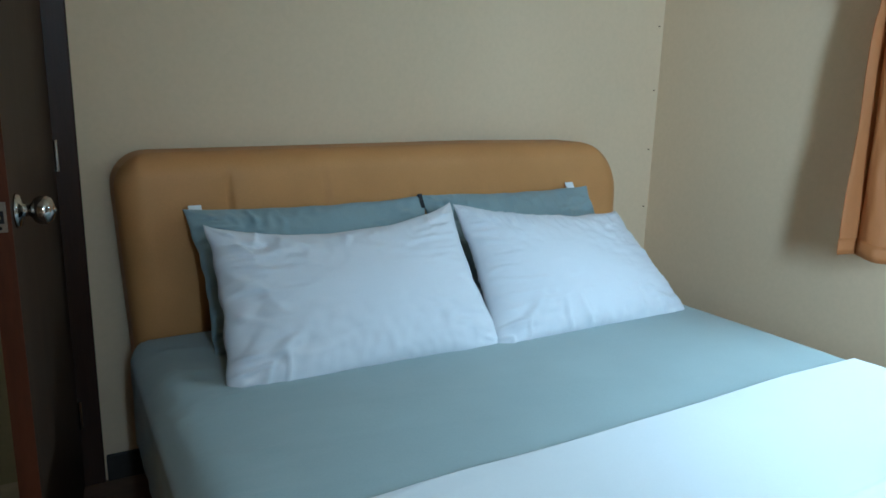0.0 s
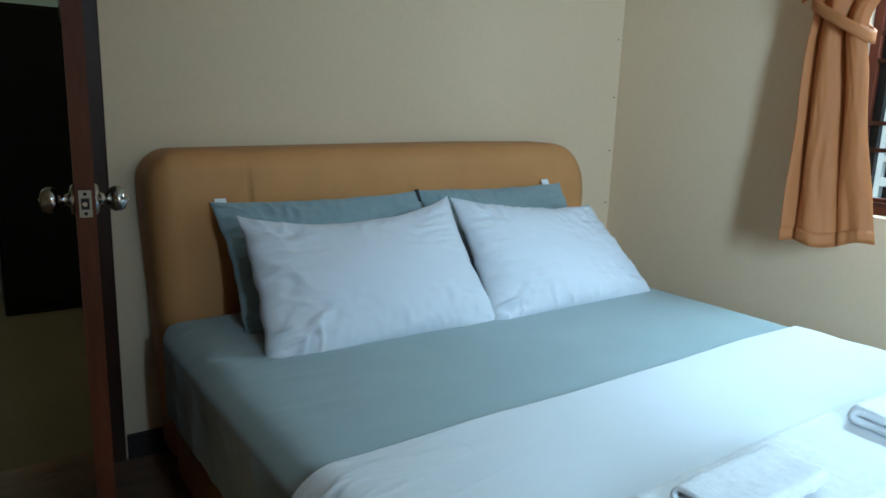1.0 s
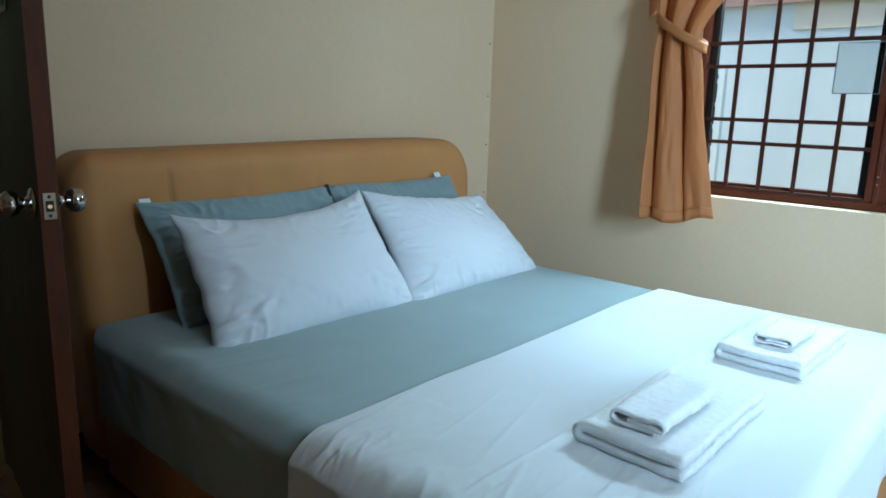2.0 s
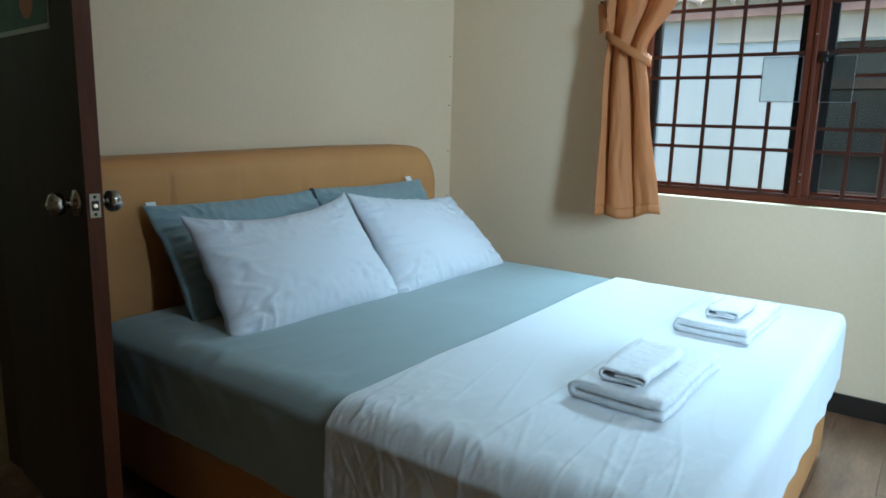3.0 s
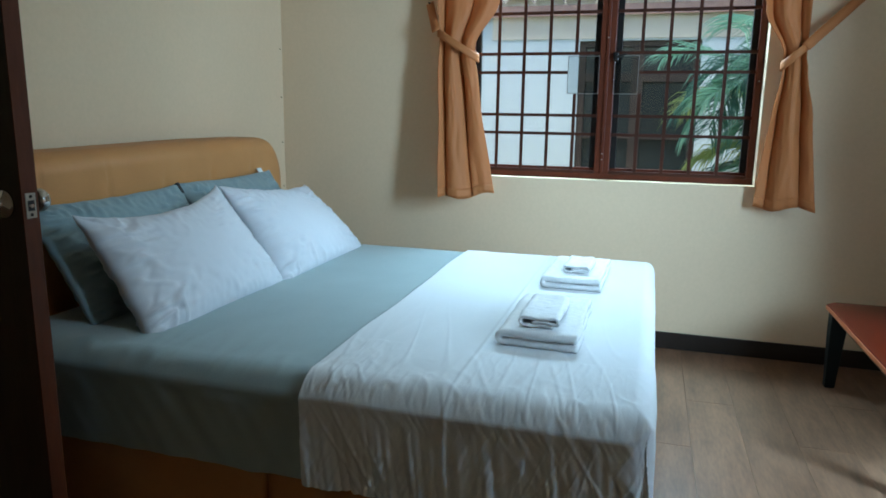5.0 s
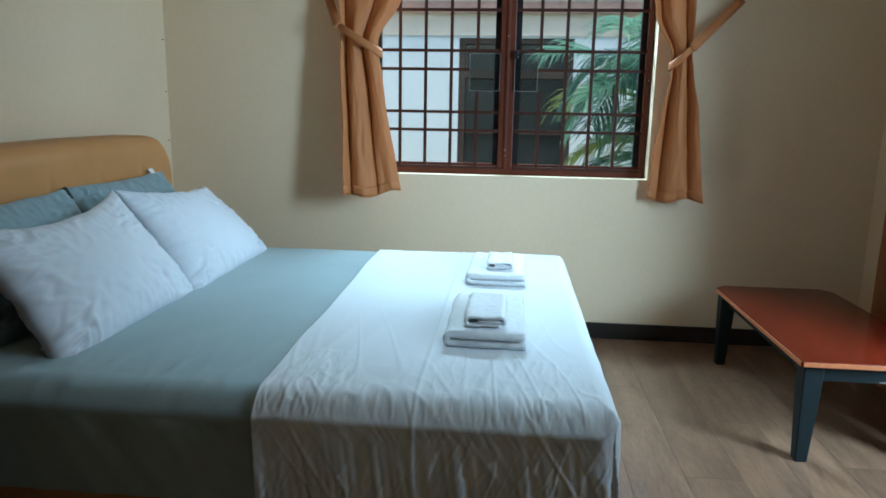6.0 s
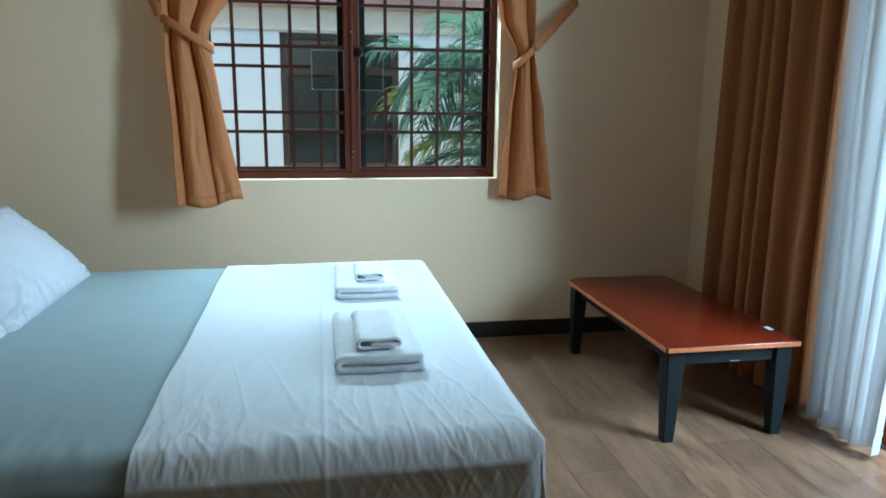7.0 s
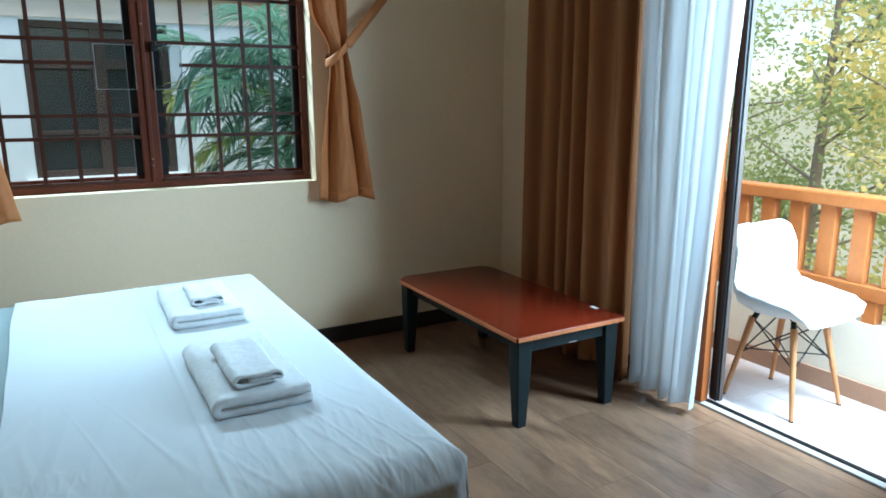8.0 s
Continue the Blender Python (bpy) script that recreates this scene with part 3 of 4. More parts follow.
def over(s, lo, hi, r, chamfer=0.0):
    """Lays a strip over a block from lo to hi with edge radius r: the place along and the drop, for the length s from lo."""
    out = 0.0
    turn = radians(54)
    if chamfer and s < lo + chamfer * math.sin(turn):
        # a padded top edge that ends in a crisp seam line
        edge = lo + chamfer * math.sin(turn)
        out = edge - s
        if out < chamfer * turn:
            return edge - chamfer * math.sin(out / chamfer), chamfer * (1 - math.cos(out / chamfer))
        return lo, chamfer * (1 - math.cos(turn)) + out - chamfer * turn
    if not chamfer and s < lo + r:
        out, sign, edge = lo + r - s, -1, lo + r
    elif s > hi - r:
        out, sign, edge = s - hi + r, 1, hi - r
    else:
        return s, 0.0
    arc = r * math.pi / 2
    if out < arc:
        a = out / r
        return edge + sign * r * math.sin(a), r * (1 - math.cos(a))
    return edge + sign * r, r + out - arc


def crease(x, y, seed):
    """Long shallow wrinkles."""
    w = nz(x * 1.1 + 0.3 * y, y * 7, seed) * 0.5 + nz(x * 2.5, y * 16 + x * 2, seed + 3) * 0.25
    near = math.exp(-((x - 0.1) / 0.55) ** 2)
    ridge = max(0.0, 1 - abs(nz(x * 0.8 - y * 0.3, y * 6.0 + x * 1.3, seed + 7)) * 8) * (0.25 + near)
    fine = max(0.0, 1 - abs(nz(x * 1.6 + y, y * 13 - x * 2, seed + 17)) * 8) * near
    return 0.0018 * w + 0.0019 * ridge + 0.0017 * fine


# mattress in its fitted sheet
mattress = thing("mattress", "thick mattress in a grey-green fitted sheet on the bed base", "mattress", (0.95, 1.1, 0.27))
OM = Vector((0.95, 1.1, 0.27))


def fitted(u, v):
    R = 0.05
    s = BX0 - 0.24 + (BX1 - BX0 + 0.48) * u
    t = BY0 - 0.24 + (BY1 - BY0 + 0.48) * v
    x, dx = over(s, BX0, BX1, R, 0.115)
    y, dy = over(t, BY0, BY1, R)
    d = max(dx, dy)
    # rounded corners in plan
    rc = 0.07
    cx, cy = min(max(x, BX0 + rc), BX1 - rc), min(max(y, BY0 + rc), BY1 - rc)
    q = Vector((x - cx, y - cy))
    if q.length > rc:
        q = q.normalized() * rc
        x, y = cx + q.x, cy + q.y
    z = BT - min(d, BT - 0.278)
    top = max(0.0, 1 - d * 12)
    z += ((0.5 + 1.3 * math.exp(-((x - 0.15) / 0.16) ** 2)) * crease(x, y, 11) + 0.006 * nz(x * 1.6, y * 1.6, 5)) * top
    rim = math.exp(-((x - 0.12) / 0.07) ** 2) * max(0.0, 1 - d * 14)
    z += 0.004 * rim * max(0.0, 1 - 4.5 * abs(nz(t * 9 + s * 6, s * 9, 91))) * max(0.0, 0.4 + nz(t * 2.2, 1.0, 93))
    if d > 0.07:
        w = 0.006 * nz(t * 9, d * 3, 2) + 0.004 * nz(t * 22 + d * 14, d * 5, 8)
        x += -w if s < 0.9 else w
        # diagonal pulls beside the turned-down cover
        x -= 0.006 * max(0.0, math.sin((t - 1.12) * 34 - d * 22)) * math.exp(-((t - 1.14) / 0.09) ** 2) * (1 if s < 0.9 else 0)
    return Vector((x, y, z)) - OM


part("fitted_sheet", grid(fitted, 200, 200), M_GREY, mattress, smooth=True)
part("core", box(BX0 + 0.03 - OM.x, BY0 + 0.03 - OM.y, 0.004, BX1 - 0.03 - OM.x, BY1 - 0.03 - OM.y, BT - 0.02 - OM.z), M_WHITE, mattress)

# white cover, over the lower half of the bed
cover = thing("bed_cover", "white cotton cover draped over the foot of the bed", "bed cover", (0.95, 0.6, 0.3))
OC = Vector((0.95, 0.6, 0.3))


def draped(u, v):
    R = 0.045
    e = 0.009
    x_lo, x_hi = BX0 - e, BX1 + e
    s = x_lo - 0.245 + (x_hi - x_lo + 0.245 + 0.17) * u ** 1.5
    yt = 1.0 + 0.014 * s + 0.006 * nz(s * 3, 0, 4) - 0.012 * max(0.0, (0.15 - s)) * 3
    t = BY0 - e - 0.215 + (yt - BY0 + e + 0.215) * v
    x, dx = over(s, x_lo, x_hi, R, 0.115)
    y, dy = over(t, BY0 - e, 9.0, R)
    d = max(dx, dy)
    both = min(dx, dy)
    rc = 0.06
    cx, cy = min(max(x, x_lo + rc), x_hi - rc), max(y, BY0 - e + rc)
    q = Vector((x - cx, y - cy))
    if q.length > rc:
        q = q.normalized() * (rc + 0.06 * both)
        x, y = cx + q.x, cy + q.y
    z = BT + 0.006 - d
    top = max(0.0, 1 - d * 14)
    z += (crease(x, y, 21) * (0.55 + 0.9 * max(0.0, 0.8 - s)) + 0.005 * nz(x * 1.7, y * 1.7, 5)) * top
    ruck = max(0.0, 1 - 5 * abs(nz(x * 7 + y * 4, y * 20 - x * 6, 71)))
    z += 0.0022 * ruck * math.exp(-((x - 0.1) / 0.14) ** 2) * max(0.0, 1 - d * 9)
    # short crisp wrinkles over the padded edge
    lip = math.exp(-((dx - 0.028) / 0.03) ** 2) if s < 0.4 else 0.0
    patch = max(0.0, 0.35 + 1.6 * nz(t * 5, 3.0, 81))
    tiny = max(0.0, 1 - 5 * abs(nz(t * 22 + dx * 9, s * 6 + t * 4, 83))) + 0.7 * max(0.0, 1 - 5 * abs(nz(t * 48 - dx * 20, s * 12, 85)))
    z += 0.0032 * lip * patch * tiny
    # press crease along the middle
    z += 0.002 * math.exp(-((t - 0.615) / 0.006) ** 2) * top
    # gathered rucks over the edge and hanging folds
    if dx > 0.0 and s < 0.9:
        k = min(1.0, max(0.0, dx - 0.07) * 5)
        fold = 0.35 * nz(t * 14 + dx * 3, dx * 1.4, 31) + 0.45 * nz(t * 30 + dx * 5, dx * 1.6, 33) + 0.4 * nz(t * 62 + dx * 9, dx * 3, 35)
        edge = math.exp(-((dx - 0.06) / 0.03) ** 2)
        x -= (0.026 * fold + 0.008) * k + 0.002 * edge * abs(nz(t * 46 + dx * 30, dx * 9, 37)) + 0.02 * dx
        z += 0.0012 * edge * nz(t * 40, dx * 20, 39)
        pull = max(0.0, 1 - 4.5 * abs(nz(t * 17 + dx * 10, dx * 3.5 + t * 2, 43))) * (0.4 + abs(nz(t * 3, 0, 44)) * 1.8)
        pleat = max(0.0, 1 - 5 * abs(nz(t * 34 - dx * 16, dx * 6, 45)))
        hang = min(1.0, max(0.0, dx - 0.02) * 7)
        x -= (0.0034 * pull + 0.0024 * pleat) * hang
        z += (0.0006 * pull + 0.0006 * pleat) * math.exp(-((dx - 0.05) / 0.035) ** 2)
        x -= 0.002 * math.exp(-((t - 0.615) / 0.006) ** 2)
    elif dx > 0:
        x += 0.008 * nz(t * 12, dx * 3, 41)
    if dy > 0:
        k = min(1.0, dy * 8)
        y -= (0.010 * nz(s * 9 + dy * 4, dy * 2, 51) + 0.006) * k
    z += 0.007 * nz(t * 4, s * 4, 61) * min(1.0, max(0.0, d - 0.08) * 8) * 0.6
    return Vector((x, y, z)) - OC


hem = part("hem_band", grid(lambda u, v: draped(u, 0.972 + 0.028 * v) + Vector((-0.001 if u < 0.25 else 0.0, 0.0, 0.0006)), 220, 4), M_WHITE, cover, "stitched hem along the turned edge", True)
thicken(hem, 0.001, 1.0)
cv = part("cover_cloth", grid(draped, 300, 420), M_WHITE, cover, smooth=True)
thicken(cv, 0.003, 1.0)


# ---- pillows ----
def pillow(name, label, material, centre, tilt, roll, yaw, w, h, t, seed, tag=None, zipper=None, sag=0.10, slack_end=0.12, corners=((0, 0), (0, 0), (0, 0), (0, 0))):
    """corners: shifts of the lower left, lower right, upper left and upper right corner."""
    p = thing(name, label, "pillow")
    p.matrix_world = pose(*centre, tilt, 0, 0) @ pose(0, 0, 0, 0, 0, roll) @ pose(0, 0, 0, 0, yaw, 0)

    def face(sign):
        def f(u, v):
            a, b = 2 * u - 1, 2 * v - 1
            a = math.copysign(1 - (1 - abs(a)) ** 1.35, a)
            b = math.copysign(1 - (1 - abs(b)) ** 1.35, b)
            # sides drawn in between the pointed corners
            x = a * w / 2 * (1 - 0.055 * (1 - b * b) ** 1.0)
            y = b * h / 2 * (1 - (sag if b > 0 else 0.06) * (1 - a * a) ** 0.8)
            k = max(0.0, (1 - a * a) * (1 - b * b))
            z = t / 2 * k ** 0.42 * (1 - 0.22 * b)
            r = max(abs(a), abs(b))
            diag = abs(abs(a) - abs(b))
            pull = math.exp(-(diag / 0.22) ** 2) * (r ** 3) * (1 - r)
            wr = nz(a * 3 + seed, b * 3, seed) * 0.003 + nz(a * 7 * (1 if abs(a) > abs(b) else 2.2), b * 7 * (2.2 if abs(a) > abs(b) else 1), seed + 5) * 0.008 * r * r
            ridge = max(0.0, 1 - 7 * abs(nz(a * 2.2 + b * 1.1, b * 2.4 - a, seed + 9))) * 0.0012
            z += (wr + ridge) * min(1.0, k * 3) + pull * 0.13 * nz(a * 9, b * 9, seed + 2)
            # pleats that run in from the seams
            along, seam = (b, a) if abs(a) > abs(b) else (a, b)
            pleat = max(0.0, 1 - 5.5 * abs(nz(along * 5.5 + 3 * math.copysign(1, seam), abs(seam) * 1.2, seed + 20)))
            z += pleat * r ** 4 * (1 - r ** 8) * 0.016 * (1.7 if a < 0 else 0.6)
            # a slack, crumpled end
            slack = max(0.0, -a - 0.35) / 0.65
            crumple = max(0.0, 1 - 4.5 * abs(nz(b * 3.2 + a * 2.5, a * 1.8 - b, seed + 31))) - 0.5 * max(0.0, 1 - 4 * abs(nz(b * 5 - a * 2, a * 3, seed + 33)))
            z += 0.011 * slack_end * crumple * slack ** 1.3 * min(1.0, k * 6)
            wob = 0.008 * nz(a * 4, b * 4, seed + 12)
            for (cx, cy), sx, sy in zip(corners, (-1, 1, -1, 1), (-1, -1, 1, 1)):
                k4 = max(0.0, 1 + sx * a) * max(0.0, 1 + sy * b) / 4
                x, y = x + cx * k4, y + cy * k4
            return Vector((x + wob, y + wob * 0.6, sign * z))
        return f

    bm = grid(face(1), 120, 90)
    grid(face(-1), 120, 90, bm=bm)
    bmesh.ops.remove_doubles(bm, verts=bm.verts[:], dist=0.0006)
    part("pillowcase", bm, material, p, smooth=True)
    if tag:
        part("tag", box(tag - 0.018, h / 2 * 0.90, -0.002, tag + 0.018, h / 2 * 0.90 + 0.032, 0.0025, 0.0008), M_TAG, p, "small white fabric tag")
    if zipper:
        part("zip_end", box(zipper * w / 2 * 0.955 - 0.006, h / 2 * 0.80, -0.008, zipper * w / 2 * 0.955 + 0.008, h / 2 * 1.03, 0.012, 0.001), M_BLACK, p, "black zip end")
    return p


pillow("pillow", "grey-green pillow leaning on the headboard", M_GREYP, (0.60, 1.93, 0.728), 58, 0, 0, 0.80, 0.44, 0.12, 3.1, tag=-0.335, zipper=1, sag=0.07, slack_end=0.4, corners=((0.05, 0), (0, 0), (0.03, 0.0), (0, 0.005)))
pillow("pillow", "grey-green pillow leaning on the headboard", M_GREYP, (1.375, 1.94, 0.735), 58, 1.0, 0, 0.76, 0.45, 0.12, 5.7, tag=0.27, sag=0.05, corners=((0, 0), (0, 0), (0, 0), (-0.03, -0.01)))
pillow("pillow", "white pillow propped against the grey pillows", M_WHITEP, (0.625, 1.72, 0.712), 54, 0, 0, 0.75, 0.46, 0.17, 8.3, sag=0.30, slack_end=1.0, corners=((-0.02, -0.01), (0.03, 0.0), (0.0, 0.005), (0.0, 0.03)))
pillow("pillow", "white pillow propped beside another white pillow", M_WHITEP, (1.375, 1.71, 0.712), 54, 0, 0, 0.74, 0.45, 0.17, 12.9, sag=0.16, corners=((-0.01, -0.01), (0.06, -0.01), (0.0, 0.03), (-0.09, -0.035)))


# ---- folded towels ----
def folded(name, label, at, rz, lx, path, th, seed):
    """A thick strip bent along path (pairs of y and z), as long as lx along x, its open ends towards -x and +x."""
    c = thing(name, label, "towel", at, rz, group="towels on the bed")
    pts = [Vector((0, y, z)) for y, z in path]
    fine = []
    for i in range(len(pts) - 1):
        n = max(1, int((pts[i + 1] - pts[i]).length / 0.008))
        fine += [pts[i].lerp(pts[i + 1], k / n) for k in range(n)]
    fine.append(pts[-1])
    ring = []
    for side in (1, -1):
        row = []
        for i, p in enumerate(fine):
            d = (fine[min(i + 1, len(fine) - 1)] - fine[max(i - 1, 0)]).normalized()
            row.append(p + Vector((0, -d.z, d.y)) * th / 2 * side)
        ring += row if side == 1 else row[::-1]
    n = len(ring)
    bm = bmesh.new()
    nx = 34
    vs = []
    for j in range(nx + 1):
        u = j / nx
        x = (u - 0.5) * lx
        rnd_end = 0.25 * max(0.0, abs(2 * u - 1) - 0.93) / 0.07
        col = []
        for i, p in enumerate(ring):
            q = ring[(i + n // 2) % n]
            mid = fine[min(i, n - 1 - i) if i < n else 0] if i < len(fine) else fine[n - 1 - i]
            r = p.lerp(mid, rnd_end)
            f = 0.0035 * nz(x * 60, r.y * 60, seed + r.z * 60) + 0.004 * nz(x * 8, r.y * 8, seed)
            col.append(bm.verts.new((x + 0.006 * nz(r.y * 14, r.z * 30, seed), r.y + f + 0.006 * nz(x * 7, 0, seed + 5), r.z + f * 0.6)))
        vs.append(col)
    for j in range(nx):
        for i in range(n):
            bm.faces.new((vs[j][i], vs[j][(i + 1) % n], vs[j + 1][(i + 1) % n], vs[j + 1][i]))
    m = len(fine)
    for col in (vs[0], vs[-1]):
        for i in range(m - 1):
            bm.faces.new((col[i], col[i + 1], col[n - 2 - i], col[n - 1 - i]))
    part("terry_cloth", bm, M_TOWEL, c, smooth=True)
    return c


def u_fold(w, th):
    """Two layers, the fold on the +y side."""
    z0, z1, r = th / 2 + 0.001, th * 1.5 + 0.003, (th + 0.002) / 2
    zm = (z0 + z1) / 2
    bend = [(w / 2 - r + r * math.sin(math.pi * k / 8), zm - r * math.cos(math.pi * k / 8)) for k in range(9)]
    return [(-w / 2, z0)] + bend + [(-w / 2 + 0.004, z1)]


def loop_fold(w, th):
    """Rolled flat: both ends are open loops, the layers between pressed together."""
    z0, r, n = th / 2 + 0.001, th * 1.25, 10
    right = [(w / 2 - r + r * math.sin(math.pi * k / n), z0 + r - r * math.cos(math.pi * k / n)) for k in range(n + 1)]
    left = [(-w / 2 + r - r * math.sin(math.pi * k / n), z0 + r + r * math.cos(math.pi * k / n)) for k in range(n - 2)]
    return [(-w / 2 + 1.3 * r, z0), (0.0, z0)] + right + [(0.0, z0 + 1.75 * r)] + left + [(-w / 2 + 2.2 * r, z0 + 1.05 * th), (w / 2 - 3.0 * r, z0 + 1.02 * th)]


TZ = BT + 0.008
folded("bath_towel", "white folded bath towel lying on the bed cover", (0.695, 0.462, TZ), 0, 0.45, u_fold(0.226, 0.023), 0.023, 1.3)
folded("hand_towel", "small white folded towel on the bath towel", (0.645, 0.468, TZ + 0.053), 1, 0.27, loop_fold(0.112, 0.009), 0.009, 4.1)
folded("bath_towel", "white folded bath towel lying on the bed cover", (1.41, 0.442, TZ), -1, 0.43, u_fold(0.224, 0.022), 0.022, 7.7)
folded("hand_towel", "small white folded towel on the bath towel", (1.385, 0.438, TZ + 0.049), 0, 0.22, loop_fold(0.10, 0.008), 0.008, 9.2)

# ---- low table ----
table = thing("coffee_table", "low table with red-brown top and dark green legs", "table", (1.525, -0.902, 0))
TH = 0.393
bm = bmesh.new()
x0, x1, y0, y1 = -0.545, 0.535, -0.277, 0.277
outline = [(x0, y0), (x1 - 0.05, y0), (x1, y0 + 0.05), (x1, y1 - 0.05), (x1 - 0.05, y1), (x0, y1)]
lo, hi = [bm.verts.new((x, y, TH - 0.022)) for x, y in outline], [bm.verts.new((x, y, TH)) for x, y in outline]
bm.faces.new(lo[::-1])
bm.faces.new(hi)
for i in range(6):
    bm.faces.new((lo[i], lo[(i + 1) % 6], hi[(i + 1) % 6], hi[i]))
bmesh.ops.bevel(bm, geom=bm.edges[:], offset=0.005, segments=2, profile=0.5, affect="EDGES")
tp = part("tabletop", bm, M_TABLETOP, table, "glossy red-brown wooden top")
# orange strips paint the highlight along two edges of the top
part("lit_edge", box(x0 - 0.0025, y0 + 0.006, TH - 0.019, x0 + 0.001, y1 - 0.006, TH - 0.003), M_TABLEEDGE, tp, "front edge with an orange highlight put into its colour")
part("lit_edge", box(x0 + 0.006, y1 - 0.001, TH - 0.019, x1 - 0.06, y1 + 0.0025, TH - 0.003), M_TABLEEDGE, tp, "side edge with an orange highlight put into its colour")
for sx, sy in ((-1, 1), (-1, -1), (1, 1), (1, -1)):
    cx, cy = (x0 + 0.055 if sx < 0 else x1 - 0.06), sy * 0.222
    bm = bmesh.new()
    rings = []
    for z, r in ((0.0, 0.021), (0.02, 0.022), (0.28, 0.033), (TH - 0.022, 0.034)):
        dx = -sx * 0.0 + sx * -0.018 * (1 - z / TH) * -1
        rings.append([bm.verts.new((cx + a * r + dx * 0.4, cy + b * r + sy * 0.012 * (1 - z / TH) * 0.4, z)) for a, b in ((-1, -1), (1, -1), (1, 1), (-1, 1))])
    for a, b in zip(rings, rings[1:]):
        for i in range(4):
            bm.faces.new((a[i], a[(i + 1) % 4], b[(i + 1) % 4], b[i]))
    bm.faces.new(rings[0][::-1])
    bm.faces.new(rings[-1])
    bmesh.ops.bevel(bm, geom=bm.edges[:], offset=0.003, segments=1, affect="EDGES")
    part("leg", bm, M_TABLELEG, table, "dark green tapered leg")
for b in ((x0 + 0.085, 0.205, x1 - 0.09, 0.225), (x0 + 0.085, -0.225, x1 - 0.09, -0.205), (x0 + 0.035, -0.19, x0 + 0.055, 0.19), (x1 - 0.06, -0.19, x1 - 0.04, 0.19)):
    part("apron", box(b[0], b[1], TH - 0.082, b[2], b[3], TH - 0.022, 0.003), M_TABLELEG, table, "dark green apron")
part("paper_scrap", box(x0 + 0.14, y0 + 0.02, TH + 0.0005, x0 + 0.18, y0 + 0.04, TH + 0.002), M_TAG, tp, "small white scrap")
part("sticker", box(x0 + 0.0335, -0.045, TH - 0.079, x0 + 0.0347, -0.005, TH - 0.0745), M_ALUG, table, "small pale sticker on the apron")

# ---- balcony ----
PY = -2.17
bal = tagged(mesh_ob("balcony_slab", box(-2.4, -2.35, -0.25, 3.2, YS - 0.15, -0.046), M_GROUT), "concrete balcony floor slab", "balcony floor", kind="structure")
wall("parapet_wall", [(-2.4, PY - 0.12, -0.046, 3.2, PY, 0.315)], "low cream rendered balcony wall", M_PARAPET)
tagged(mesh_ob("trim", box(-2.4, PY, -0.034, 3.2, PY + 0.012, 0.055, 0.003), M_SKIRT), "brown tile skirting along the balcony wall", "skirting", kind="structure")
wall("balcony_end_wall", [(2.6, -2.29, -0.046, 2.72, YS - 0.15, 2.62), (-2.4, -2.17, -0.046, -2.28, YS - 0.15, 0.6)], "plain cream balcony end wall", M_PARAPET)
rail = thing("balcony_railing", "orange-brown painted balcony railing with broad slats", "railing", (0, PY - 0.055, 0))
part("top_rail", box(-2.28, -0.05, 0.81, 2.6, 0.05, 0.872, 0.008), M_RAIL, rail)
part("bottom_rail", box(-2.28, -0.035, 0.415, 2.6, 0.035, 0.482, 0.006), M_RAIL, rail)
for k in range(31):
    x = 0.938 + 0.152 * (k - 20)
    part("slat", box(x - 0.037, -0.024, 0.482, x + 0.037, 0.024, 0.81, 0.004), M_RAIL, rail)
for k in range(6):
    part("stub_post", box(-2.0 + k * 0.85 - 0.03, -0.03, 0.315, -2.0 + k * 0.85 + 0.03, 0.03, 0.415, 0.004), M_RAIL, rail)

# ---- white shell chair ----
chair = thing("balcony_chair", "white moulded plastic chair with splayed wooden legs", "chair", (0.715, -1.885, -0.034), 180)


def shell(u, v):
    """The bucket: v runs from the seat's front lip over the hollow and up the back, u across."""
    a = 2 * u - 1
    prof = [(0.205, 0.425), (0.197, 0.448), (0.14, 0.452), (0.05, 0.432), (-0.06, 0.425), (-0.14, 0.445), (-0.185, 0.50), (-0.21, 0.58), (-0.235, 0.68), (-0.262, 0.77), (-0.272, 0.805)]
    k = v * (len(prof) - 1)
    i = min(int(k), len(prof) - 2)
    t = k - i
    x = prof[i][0] + (prof[i + 1][0] - prof[i][0]) * t
    z = prof[i][1] + (prof[i + 1][1] - prof[i][1]) * t
    half = 0.225 + 0.012 * math.sin(math.pi * min(1, v * 1.6)) - 0.05 * max(0.0, (v - 0.6) / 0.4) ** 2
    end = min(1.0, (1 - v) / 0.16)
    half *= math.sqrt(max(0.02, 1 - (1 - end) ** 2)) * 0.45 + 0.55 if v > 0.84 else 1.0
    end2 = min(1.0, v / 0.1)
    half *= 0.86 + 0.14 * end2
    y = half * math.sin(a * math.pi / 2 * 0.94)
    curl = abs(a) ** 2.6
    mid = math.exp(-((v - 0.42) / 0.25) ** 2)
    z += curl * (0.03 + 0.085 * mid)
    x += curl * (0.015 + 0.085 * max(0.0, min(1.0, (v - 0.45) / 0.35)))
    return Vector((x, y, z))


